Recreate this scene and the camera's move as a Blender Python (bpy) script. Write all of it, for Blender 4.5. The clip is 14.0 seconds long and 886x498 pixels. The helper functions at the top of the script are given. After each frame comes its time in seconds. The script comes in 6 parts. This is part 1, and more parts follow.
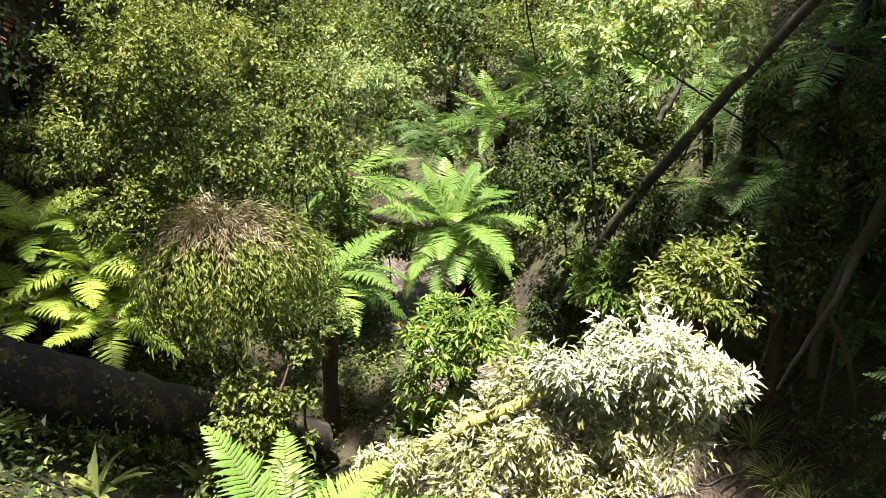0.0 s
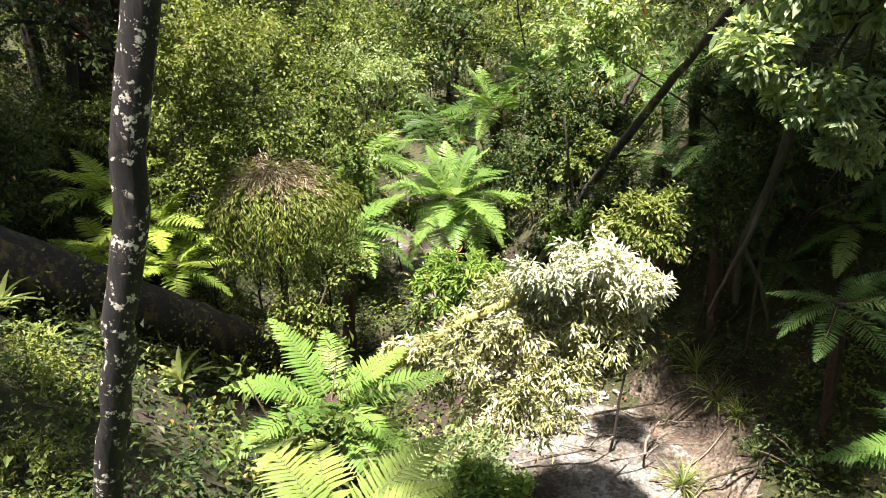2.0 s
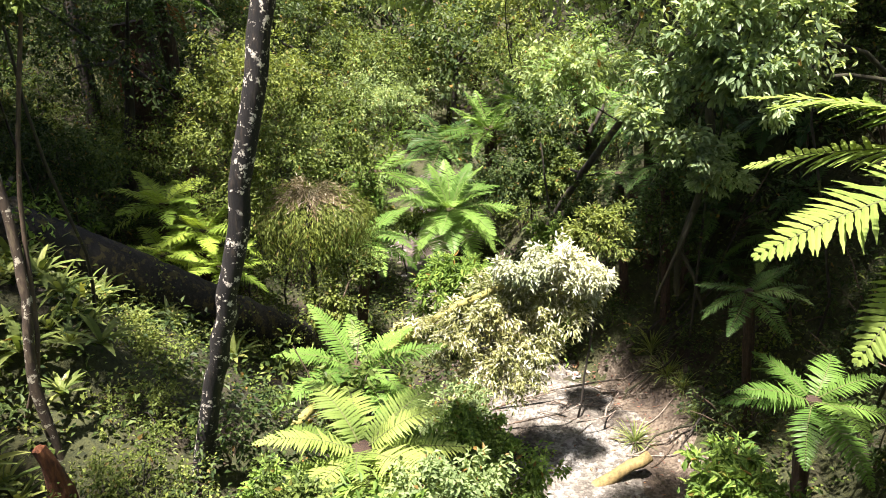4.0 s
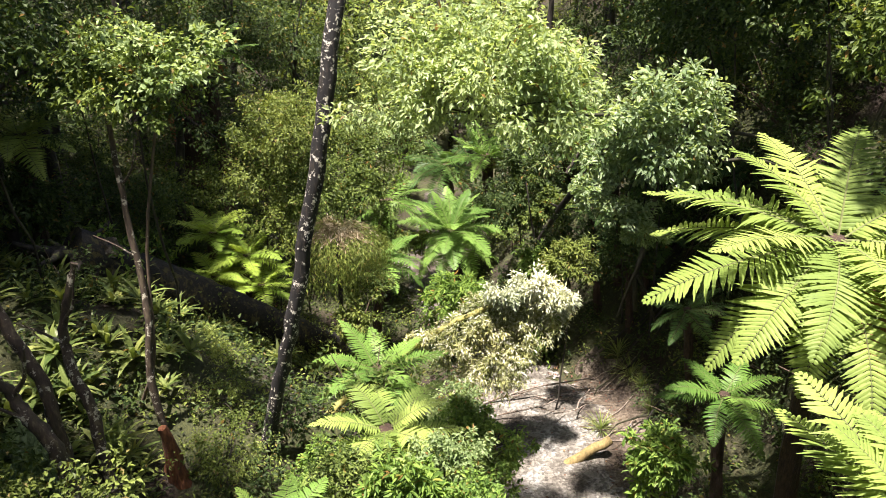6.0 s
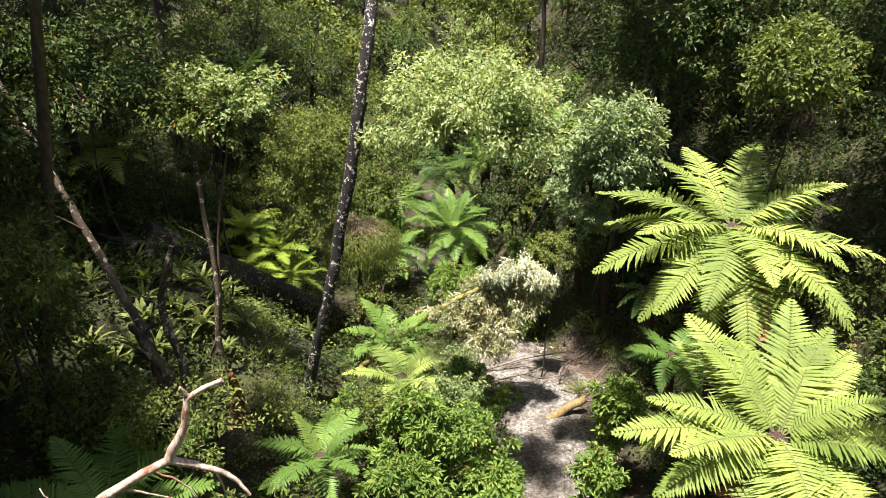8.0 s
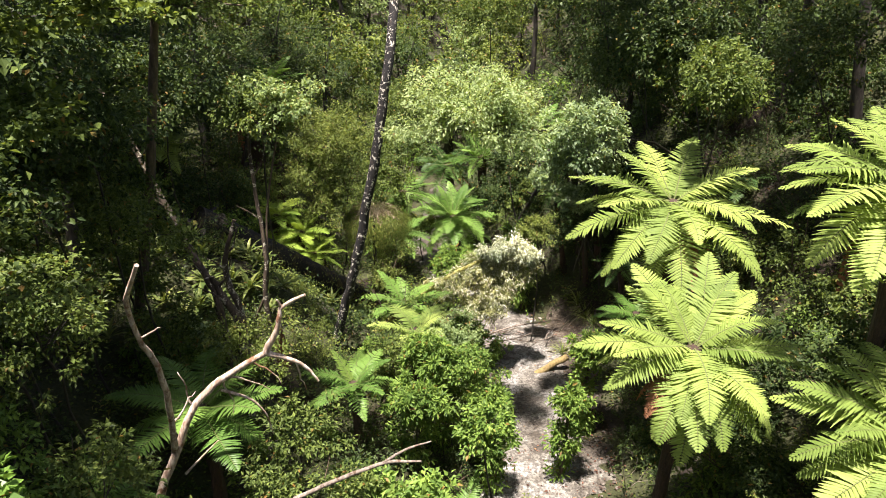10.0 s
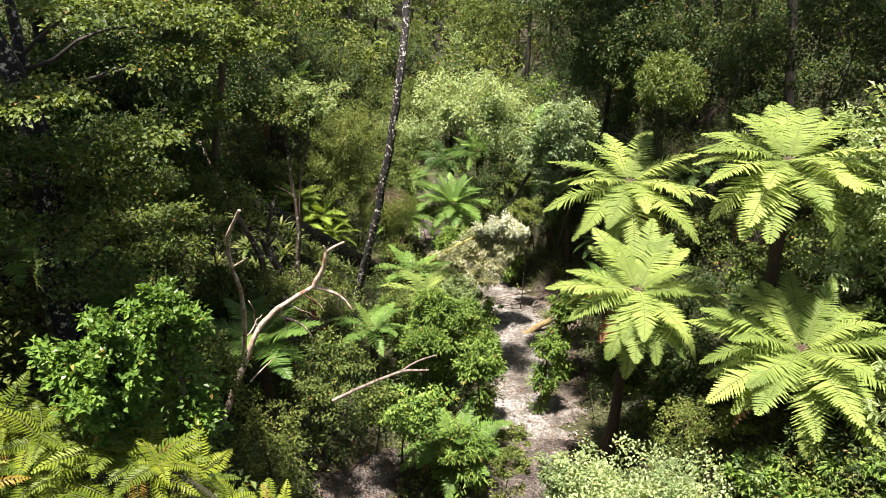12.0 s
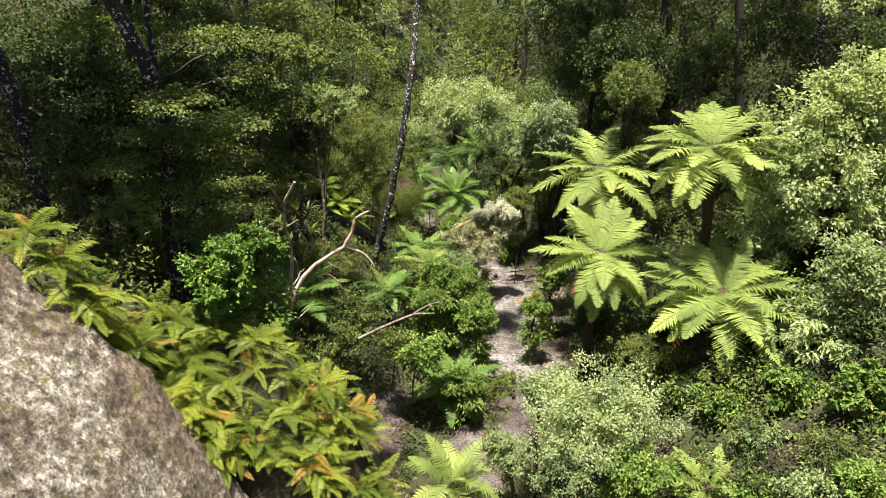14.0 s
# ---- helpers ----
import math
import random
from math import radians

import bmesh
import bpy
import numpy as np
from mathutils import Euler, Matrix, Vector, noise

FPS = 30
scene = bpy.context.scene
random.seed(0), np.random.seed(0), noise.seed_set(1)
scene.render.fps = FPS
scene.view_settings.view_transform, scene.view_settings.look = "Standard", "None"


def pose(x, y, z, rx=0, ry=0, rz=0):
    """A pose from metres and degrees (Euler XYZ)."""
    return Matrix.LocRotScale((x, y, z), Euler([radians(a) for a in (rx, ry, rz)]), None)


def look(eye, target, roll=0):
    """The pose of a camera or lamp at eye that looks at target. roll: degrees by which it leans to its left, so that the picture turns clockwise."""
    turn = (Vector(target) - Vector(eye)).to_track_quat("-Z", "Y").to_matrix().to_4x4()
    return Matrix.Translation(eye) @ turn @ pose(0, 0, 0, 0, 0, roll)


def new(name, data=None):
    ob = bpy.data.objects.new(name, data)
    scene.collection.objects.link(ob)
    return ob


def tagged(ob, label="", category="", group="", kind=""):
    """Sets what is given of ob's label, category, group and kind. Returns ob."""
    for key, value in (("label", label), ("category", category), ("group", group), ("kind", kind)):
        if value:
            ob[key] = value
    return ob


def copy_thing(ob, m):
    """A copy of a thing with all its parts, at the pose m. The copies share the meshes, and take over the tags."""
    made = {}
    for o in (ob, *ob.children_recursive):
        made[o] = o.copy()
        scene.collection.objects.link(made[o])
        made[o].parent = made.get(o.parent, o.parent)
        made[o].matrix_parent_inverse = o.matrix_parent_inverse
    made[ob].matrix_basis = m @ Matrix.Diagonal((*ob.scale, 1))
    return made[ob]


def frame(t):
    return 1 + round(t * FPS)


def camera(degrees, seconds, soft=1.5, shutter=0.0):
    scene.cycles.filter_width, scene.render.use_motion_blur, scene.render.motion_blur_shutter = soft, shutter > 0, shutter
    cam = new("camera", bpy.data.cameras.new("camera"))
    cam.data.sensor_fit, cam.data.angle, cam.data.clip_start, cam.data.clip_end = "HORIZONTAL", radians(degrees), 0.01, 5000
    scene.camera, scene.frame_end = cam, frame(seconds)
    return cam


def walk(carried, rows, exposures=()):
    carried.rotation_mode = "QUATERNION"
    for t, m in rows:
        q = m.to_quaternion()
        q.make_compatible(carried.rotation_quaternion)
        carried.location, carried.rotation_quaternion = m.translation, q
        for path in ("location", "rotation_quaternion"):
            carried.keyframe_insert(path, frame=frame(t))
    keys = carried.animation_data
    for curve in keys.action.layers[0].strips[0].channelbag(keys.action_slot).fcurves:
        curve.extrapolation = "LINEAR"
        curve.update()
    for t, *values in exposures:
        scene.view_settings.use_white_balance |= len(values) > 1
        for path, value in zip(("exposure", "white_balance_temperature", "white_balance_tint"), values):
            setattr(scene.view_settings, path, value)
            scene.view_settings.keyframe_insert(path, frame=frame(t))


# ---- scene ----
cam = camera(63.6, 14.0, 0.95)
PATH = [
    (0, (-0.038, -0.086, 7.232), (-0.094, 1.745, 6.429), 0.5),
    (0.5, (-0.033, -0.586, 7.243), (-0.088, 1.245, 6.44), 0.7),
    (1, (-0.038, -1.14, 7.28), (-0.09, 0.691, 6.477), 0.8),
    (1.5, (-0.035, -1.741, 7.343), (-0.087, 0.09, 6.539), 0.9),
    (2, (-0.025, -2.384, 7.485), (-0.075, -0.553, 6.681), 0.9),
    (2.2, (-0.022, -2.649, 7.543), (-0.072, -0.818, 6.74), 0.9),
    (4.3, (0.139, -5.122, 8.661), (0.08, -3.281, 7.881), 0.6),
    (4.5, (0.142, -5.368, 8.845), (0.083, -3.529, 8.062), 0.6),
    (5, (0.164, -6.007, 9.261), (0.103, -4.168, 8.477), 0.6),
    (5.5, (0.188, -6.654, 9.688), (0.125, -4.815, 8.903), 0.5),
    (6, (0.208, -7.305, 10.111), (0.143, -5.466, 9.325), 0.5),
    (6.5, (0.224, -8.002, 10.445), (0.157, -6.163, 9.662), 0.5),
    (7, (0.245, -8.711, 10.701), (0.178, -6.872, 9.917), 0.4),
    (7.5, (0.262, -9.453, 10.894), (0.194, -7.613, 10.113), 0.4),
    (8, (0.292, -10.194, 11.058), (0.222, -8.355, 10.277), 0.3),
    (8.2, (0.301, -10.497, 11.197), (0.231, -8.661, 10.406), -0.1),
    (10.3, (0.223, -13.875, 11.817), (0.163, -12.033, 11.04), 0.3),
    (10.5, (0.233, -14.208, 11.878), (0.174, -12.366, 11.101), 0.3),
    (11, (0.278, -15.06, 12.056), (0.215, -13.219, 11.277), 0.3),
    (11.5, (0.298, -15.974, 12.241), (0.235, -14.133, 11.463), 0.4),
    (12, (0.304, -16.905, 12.434), (0.242, -15.064, 11.655), 0.4),
    (12.5, (0.319, -17.855, 12.606), (0.257, -16.013, 11.829), 0.4),
    (13, (0.371, -18.809, 12.791), (0.305, -16.968, 12.013), 0.3),
    (13.5, (0.428, -19.768, 12.955), (0.357, -17.925, 12.181), 0.2),
    (14, (0.476, -20.724, 13.133), (0.402, -18.881, 12.361), 0.2),
]
EXPOSURES = [(0.0, 2.68, 6500, 20), (2.2, 2.7, 6500, 20), (5.0, 2.52, 6500, 20), (8.0, 2.14, 6500, 20), (11.0, 2.2, 6500, 20), (14.0, 1.96, 6500, 20)]
walk(cam, [(t, look(eye, target, roll)) for t, eye, target, roll in PATH], EXPOSURES)

# ---- world and light ----
world = bpy.data.worlds.new("forest_sky")
scene.world = world
world.use_nodes = True
wn = world.node_tree
sky = wn.nodes.new("ShaderNodeTexSky")
sky.sky_type = "NISHITA"
sky.sun_disc = False
SUN_EL, SUN_AZ = 78.0, 208.0     # degrees above the horizon; clockwise from +y
sky.sun_elevation, sky.sun_rotation = radians(SUN_EL), radians(SUN_AZ)
sky.air_density, sky.dust_density = 1.0, 3.0
wn.nodes["Background"].inputs["Strength"].default_value = 0.036
wn.links.new(sky.outputs["Color"], wn.nodes["Background"].inputs["Color"])
sun_data = bpy.data.lights.new("sun", "SUN")
sun_data.energy, sun_data.angle, sun_data.color = 4.3, radians(2.5), (1.0, 0.94, 0.82)
sun = new("sun", sun_data)
sun_from = Vector((math.sin(radians(SUN_AZ)) * math.cos(radians(SUN_EL)), math.cos(radians(SUN_AZ)) * math.cos(radians(SUN_EL)), math.sin(radians(SUN_EL))))
sun.matrix_world = look(sun_from * 80, (0, 0, 0))

# ---- materials ----


def material(name):
    m = bpy.data.materials.new(name)
    m.use_nodes = True
    t = m.node_tree
    return m, t, t.nodes["Principled BSDF"]


def node(t, kind, **values):
    n = t.nodes.new(kind)
    for k, v in values.items():
        n.inputs[k].default_value = v
    return n


def ramp(t, fac, stops):
    r = t.nodes.new("ShaderNodeValToRGB")
    e = r.color_ramp.elements
    while len(e) < len(stops):
        e.new(0.5)
    for s, (p, c) in zip(e, stops):
        s.position, s.color = p, (*c, 1)
    t.links.new(fac, r.inputs["Fac"])
    return r.outputs["Color"]


def mixed(t, kind, fac, a, b):
    n = t.nodes.new("ShaderNodeMixRGB")
    n.blend_type = kind
    for key, v in (("Fac", fac), ("Color1", a), ("Color2", b)):
        if isinstance(v, (int, float)):
            n.inputs[key].default_value = v
        elif isinstance(v, tuple):
            n.inputs[key].default_value = (*v, 1)
        else:
            t.links.new(v, n.inputs[key])
    return n.outputs["Color"]


def noise_of(t, scale, detail=4.0, rough=0.6, object_space=True):
    c = t.nodes.new("ShaderNodeTexCoord")
    n = node(t, "ShaderNodeTexNoise", Scale=scale, Detail=detail, Roughness=rough)
    if object_space:
        t.links.new(c.outputs["Object"], n.inputs["Vector"])
    else:
        g = t.nodes.new("ShaderNodeNewGeometry")
        t.links.new(g.outputs["Position"], n.inputs["Vector"])
    return n.outputs["Fac"]


def bumped(t, b, height, strength, distance):
    n = node(t, "ShaderNodeBump", Strength=strength, Distance=distance)
    t.links.new(height, n.inputs["Height"])
    t.links.new(n.outputs["Normal"], b.inputs["Normal"])


def leaf_material(name, dark, light, odd=(0.16, 0.13, 0.03), odd_share=0.02, gloss=0.5, through_light=0.35, per_object=False):
    """Leaves: each leaf has its own shade, with drifts of tone through the crown and a few yellowed ones."""
    m, t, b = material(name)
    dark, light, odd = (tuple(v * k * g for v, k in zip(c, (1.33, 1.03, 1.5))) for c, g in ((dark, 0.82), (light, 1.04), (odd, 0.95)))
    g = t.nodes.new("ShaderNodeNewGeometry")
    own = g.outputs["Random Per Island"]
    if per_object:
        own = t.nodes.new("ShaderNodeObjectInfo").outputs["Random"]
    c = ramp(t, own, [(0.0, dark), (1.0 - odd_share - 0.01, light), (1.0 - odd_share + 0.01, odd)])
    drift = noise_of(t, 1.1, 2.0, 0.5, False)
    c = mixed(t, "MULTIPLY", 1.0, c, ramp(t, drift, [(0.3, (0.62, 0.68, 0.6)), (0.7, (1.3, 1.25, 1.2))]))
    fine = noise_of(t, 22.0, 3.0, 0.6, False)
    c = mixed(t, "MULTIPLY", 0.4, c, ramp(t, fine, [(0.3, (0.7, 0.75, 0.7)), (0.7, (1.2, 1.2, 1.1))]))
    t.links.new(c, b.inputs["Base Color"])
    b.inputs["Roughness"].default_value = gloss
    b.inputs["Specular IOR Level"].default_value = 0.16
    tr = t.nodes.new("ShaderNodeBsdfTranslucent")
    t.links.new(mixed(t, "MULTIPLY", 1.0, c, (1.25, 1.2, 0.55)), tr.inputs["Color"])
    mx = node(t, "ShaderNodeMixShader", Fac=through_light)
    t.links.new(b.outputs[0], mx.inputs[1])
    t.links.new(tr.outputs[0], mx.inputs[2])
    t.links.new(mx.outputs[0], t.nodes["Material Output"].inputs["Surface"])
    return m


def bark_material(name, stops, scale=(9, 9, 2.2), patches=None, rough=0.85, patch_scale=6.0, patch_at=0.6, bump=0.6, grouped=False):
    m, t, b = material(name)
    c = t.nodes.new("ShaderNodeTexCoord")
    mp = node(t, "ShaderNodeMapping", Scale=scale)
    t.links.new(c.outputs["Object"], mp.inputs["Vector"])
    n = node(t, "ShaderNodeTexNoise", Scale=2.0, Detail=7.0, Roughness=0.65)
    t.links.new(mp.outputs["Vector"], n.inputs["Vector"])
    col = ramp(t, n.outputs["Fac"], stops)
    if patches:
        p = noise_of(t, patch_scale, 6.0, 0.72)
        mask = ramp(t, p, [(patch_at, (0, 0, 0)), (patch_at + 0.03, (1, 1, 1))])
        if grouped:
            mask = mixed(t, "MULTIPLY", 1.0, mask, ramp(t, noise_of(t, 3.2, 2.0, 0.5), [(0.41, (0, 0, 0)), (0.45, (1, 1, 1))]))
            spots = ramp(t, noise_of(t, 8.0, 6.0, 0.7), [(0.62, (0, 0, 0)), (0.65, (1, 1, 1))])
            mask = mixed(t, "ADD", 1.0, mask, spots)
        col = mixed(t, "MIX", mask, col, patches)
    t.links.new(col, b.inputs["Base Color"])
    b.inputs["Roughness"].default_value = rough
    bumped(t, b, n.outputs["Fac"], bump, 0.03)
    return m


LEAF_MID = leaf_material("leaf_mid_green", (0.035, 0.075, 0.016), (0.11, 0.19, 0.035))
LEAF_DARK = leaf_material("leaf_dark_green", (0.016, 0.042, 0.012), (0.06, 0.115, 0.026), odd_share=0.02)
LEAF_FRESH = leaf_material("leaf_fresh_green", (0.05, 0.13, 0.02), (0.15, 0.29, 0.045), odd_share=0.02)
LEAF_PALE = leaf_material("leaf_pale_green", (0.13, 0.235, 0.075), (0.22, 0.37, 0.125), odd_share=0.03, gloss=0.48, through_light=0.45)
LEAF_OLIVE = leaf_material("leaf_olive", (0.052, 0.095, 0.017), (0.138, 0.222, 0.04), odd=(0.16, 0.17, 0.05), odd_share=0.04)
LEAF_GLOSSY = leaf_material("leaf_glossy_green", (0.12, 0.23, 0.085), (0.26, 0.42, 0.19), odd_share=0.01, gloss=0.3, through_light=0.5)
LEAF_WHITE = leaf_material("leaf_silver_white", (0.17, 0.25, 0.09), (0.31, 0.42, 0.2), odd=(0.39, 0.53, 0.32), odd_share=0.4, gloss=0.3, through_light=0.15)
LEAF_SILVER = leaf_material("leaf_silver_green", (0.13, 0.19, 0.05), (0.26, 0.34, 0.12), odd=(0.42, 0.54, 0.32), odd_share=0.3, gloss=0.36, through_light=0.3)
LEAF_BROAD = leaf_material("leaf_broad_pale", (0.2, 0.34, 0.11), (0.3, 0.47, 0.18), odd_share=0.02, gloss=0.4, through_light=0.45)
LEAF_DRY = leaf_material("leaf_dry_brown", (0.075, 0.075, 0.03), (0.2, 0.21, 0.1), odd=(0.31, 0.35, 0.2), odd_share=0.2, gloss=0.7, through_light=0.15)
LEAF_VIVID = leaf_material("leaf_vivid_green", (0.045, 0.12, 0.018), (0.1, 0.225, 0.03), odd_share=0.01, gloss=0.34)
LEAF_STRAP = leaf_material("strap_leaf_green", (0.07, 0.14, 0.03), (0.2, 0.3, 0.07), odd_share=0.05, gloss=0.35)
FERN_BRIGHT = leaf_material("fern_bright_green", (0.128, 0.24, 0.04), (0.19, 0.315, 0.06), odd=(0.195, 0.31, 0.06), gloss=0.55, through_light=0.35, per_object=True)
FERN_MID = leaf_material("fern_mid_green", (0.065, 0.17, 0.026), (0.115, 0.25, 0.04), odd=(0.13, 0.25, 0.04), gloss=0.38, per_object=True)
FERN_DEEP = leaf_material("fern_deep_green", (0.035, 0.1, 0.025), (0.07, 0.16, 0.035), odd=(0.08, 0.16, 0.04), gloss=0.36, per_object=True)
FERN_YELLOW = leaf_material("fern_yellow_green", (0.075, 0.155, 0.014), (0.165, 0.255, 0.02), odd=(0.24, 0.2, 0.03), odd_share=0.07, gloss=0.45, per_object=True)
FERN_LIME = leaf_material("fern_lime_green", (0.15, 0.3, 0.035), (0.22, 0.38, 0.045), odd=(0.23, 0.37, 0.05), gloss=0.42, per_object=True)
FERN_DEAD = leaf_material("fern_dead_brown", (0.14, 0.075, 0.03), (0.27, 0.16, 0.07), odd=(0.3, 0.2, 0.1), gloss=0.8, through_light=0.15, per_object=True)
FERN_LITTER = leaf_material("fallen_leaves", (0.03, 0.02, 0.012), (0.14, 0.095, 0.05), odd=(0.2, 0.15, 0.06), odd_share=0.1, gloss=0.8, through_light=0.1)
STALK = bark_material("fern_stalk", [(0.3, (0.06, 0.07, 0.02)), (0.7, (0.14, 0.16, 0.05))])
FERN_BARK = bark_material("tree_fern_fibre", [(0.3, (0.012, 0.007, 0.005)), (0.55, (0.045, 0.025, 0.015)), (0.8, (0.11, 0.062, 0.036))], scale=(22, 22, 4), bump=1.0)
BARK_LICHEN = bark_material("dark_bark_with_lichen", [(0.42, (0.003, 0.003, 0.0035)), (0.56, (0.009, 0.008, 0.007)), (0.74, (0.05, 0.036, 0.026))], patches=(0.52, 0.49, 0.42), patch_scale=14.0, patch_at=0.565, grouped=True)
BARK_BROWN = bark_material("brown_bark", [(0.3, (0.03, 0.022, 0.014)), (0.6, (0.1, 0.07, 0.045)), (0.8, (0.2, 0.16, 0.11))], patches=(0.22, 0.21, 0.15), patch_scale=8.0, patch_at=0.62)
BARK_DARK = bark_material("damp_dark_bark", [(0.3, (0.01, 0.009, 0.008)), (0.6, (0.04, 0.033, 0.025)), (0.85, (0.1, 0.085, 0.06))], patches=(0.09, 0.1, 0.025), patch_scale=2.2, patch_at=0.58)
BARK_MOTTLED = bark_material("mottled_lichen_bark", [(0.3, (0.014, 0.01, 0.007)), (0.55, (0.05, 0.035, 0.022)), (0.75, (0.12, 0.1, 0.06))], patches=(0.34, 0.32, 0.25), patch_scale=7.0, patch_at=0.56)
BARK_MOSS = bark_material("mossy_yellow_bark", [(0.3, (0.12, 0.11, 0.03)), (0.55, (0.27, 0.25, 0.07)), (0.8, (0.42, 0.38, 0.16))], patches=(0.1, 0.07, 0.04), patch_scale=5.0, patch_at=0.64)
BARK_GREEN = bark_material("shade_toned_mossy_bark", [(0.3, (0.007, 0.007, 0.003)), (0.55, (0.02, 0.02, 0.006)), (0.8, (0.05, 0.046, 0.013))], patches=(0.02, 0.015, 0.01), patch_scale=5.0, patch_at=0.6)
BARK_RED = bark_material("grey_brown_dead_bark", [(0.3, (0.06, 0.048, 0.038)), (0.55, (0.2, 0.165, 0.135)), (0.8, (0.38, 0.34, 0.29))], patches=(0.085, 0.055, 0.035), patch_scale=7.0, patch_at=0.56)
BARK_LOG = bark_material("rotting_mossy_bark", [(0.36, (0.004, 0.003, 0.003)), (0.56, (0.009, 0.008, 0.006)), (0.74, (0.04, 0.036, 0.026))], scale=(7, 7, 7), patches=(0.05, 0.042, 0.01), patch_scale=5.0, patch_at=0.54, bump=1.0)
WOOD_BLEACHED = bark_material("bleached_dead_wood", [(0.34, (0.16, 0.1, 0.07)), (0.5, (0.38, 0.29, 0.22)), (0.66, (0.62, 0.53, 0.45))], patches=(0.2, 0.1, 0.055), patch_scale=3.5, patch_at=0.56)
WOOD_RUST = bark_material("rotten_rust_wood", [(0.3, (0.03, 0.01, 0.006)), (0.55, (0.16, 0.055, 0.02)), (0.8, (0.33, 0.15, 0.06))], bump=1.0)
WOOD_OCHRE = bark_material("ochre_plank_wood", [(0.3, (0.09, 0.065, 0.025)), (0.6, (0.22, 0.16, 0.06)), (0.8, (0.3, 0.24, 0.11))], patches=(0.1, 0.095, 0.03), patch_scale=7.0, patch_at=0.6)


def ground_material():
    m, t, b = material("forest_soil")
    big = noise_of(t, 0.7, 5.0, 0.6, False)
    fine = noise_of(t, 14.0, 6.0, 0.7, False)
    soil = ramp(t, fine, [(0.3, (0.01, 0.007, 0.004)), (0.55, (0.028, 0.018, 0.011)), (0.75, (0.065, 0.046, 0.029))])
    moss = ramp(t, fine, [(0.3, (0.012, 0.018, 0.005)), (0.7, (0.055, 0.06, 0.016))])
    c = mixed(t, "MIX", ramp(t, big, [(0.38, (0, 0, 0)), (0.5, (1, 1, 1))]), soil, moss)
    t.links.new(c, b.inputs["Base Color"])
    b.inputs["Roughness"].default_value = 0.95
    bumped(t, b, fine, 1.0, 0.06)
    return m


def gravel_material(name, stops, wet=0.0):
    m, t, b = material(name)
    g = t.nodes.new("ShaderNodeNewGeometry")
    v = node(t, "ShaderNodeTexVoronoi", Scale=17.0)
    t.links.new(g.outputs["Position"], v.inputs["Vector"])
    fine = noise_of(t, 30.0, 5.0, 0.7, False)
    big = noise_of(t, 1.3, 4.0, 0.6, False)
    c = mixed(t, "MIX", 0.5, ramp(t, fine, stops), ramp(t, v.outputs["Color"], stops))
    c = mixed(t, "MULTIPLY", 1.0, c, ramp(t, big, [(0.36, (0.3, 0.25, 0.2)), (0.52, (0.8, 0.76, 0.7)), (0.64, (1.25, 1.25, 1.25))]))
    t.links.new(c, b.inputs["Base Color"])
    b.inputs["Roughness"].default_value = 0.75 - wet
    bumped(t, b, v.outputs["Distance"], 0.8, 0.04)
    return m


def rock_material():
    m, t, b = material("lichened_pale_rock")
    big = noise_of(t, 0.9, 6.0, 0.65, False)
    fine = noise_of(t, 6.0, 12.0, 0.78, False)
    c = ramp(t, fine, [(0.4, (0.06, 0.05, 0.038)), (0.47, (0.2, 0.18, 0.14)), (0.53, (0.33, 0.32, 0.28)), (0.58, (0.6, 0.6, 0.57))])
    specks = noise_of(t, 26.0, 6.0, 0.7, False)
    c = mixed(t, "MULTIPLY", 0.8, c, ramp(t, specks, [(0.36, (0.25, 0.22, 0.18)), (0.5, (1, 1, 1)), (0.64, (1.25, 1.25, 1.25))]))
    place = t.nodes.new("ShaderNodeSeparateXYZ")      # soil washed over the edge stains a strip of the face
    t.links.new(t.nodes.new("ShaderNodeNewGeometry").outputs["Position"], place.inputs[0])
    strip = node(t, "ShaderNodeMapRange")
    for key, v in (("From Min", -15.5), ("From Max", -12.6), ("To Min", -0.14), ("To Max", 0.07)):
        strip.inputs[key].default_value = v
    t.links.new(place.outputs["Y"], strip.inputs["Value"])
    add = t.nodes.new("ShaderNodeMath")
    t.links.new(big, add.inputs[0])
    t.links.new(strip.outputs[0], add.inputs[1])
    big = add.outputs[0]
    c = mixed(t, "MIX", ramp(t, big, [(0.47, (0, 0, 0)), (0.58, (0.8, 0.8, 0.8))]), c, ramp(t, fine, [(0.4, (0.03, 0.022, 0.014)), (0.6, (0.19, 0.14, 0.09))]))
    moss = noise_of(t, 3.6, 6.0, 0.75, False)
    c = mixed(t, "MIX", ramp(t, moss, [(0.56, (0, 0, 0)), (0.62, (0.8, 0.8, 0.8))]), c, (0.11, 0.115, 0.018))
    c = mixed(t, "MULTIPLY", 1.0, c, (1.0, 0.98, 0.88))
    t.links.new(c, b.inputs["Base Color"])
    b.inputs["Roughness"].default_value = 0.9
    chips = node(t, "ShaderNodeTexVoronoi", Scale=9.0)
    t.links.new(t.nodes.new("ShaderNodeNewGeometry").outputs["Position"], chips.inputs["Vector"])
    c = mixed(t, "MULTIPLY", 0.55, c, ramp(t, chips.outputs["Color"], [(0.2, (0.5, 0.47, 0.42)), (0.6, (1, 1, 1)), (0.85, (1.35, 1.35, 1.3))]))
    t.links.new(c, b.inputs["Base Color"])
    bumped(t, b, mixed(t, "ADD", 0.6, specks, chips.outputs["Distance"]), 1.0, 0.08)
    return m


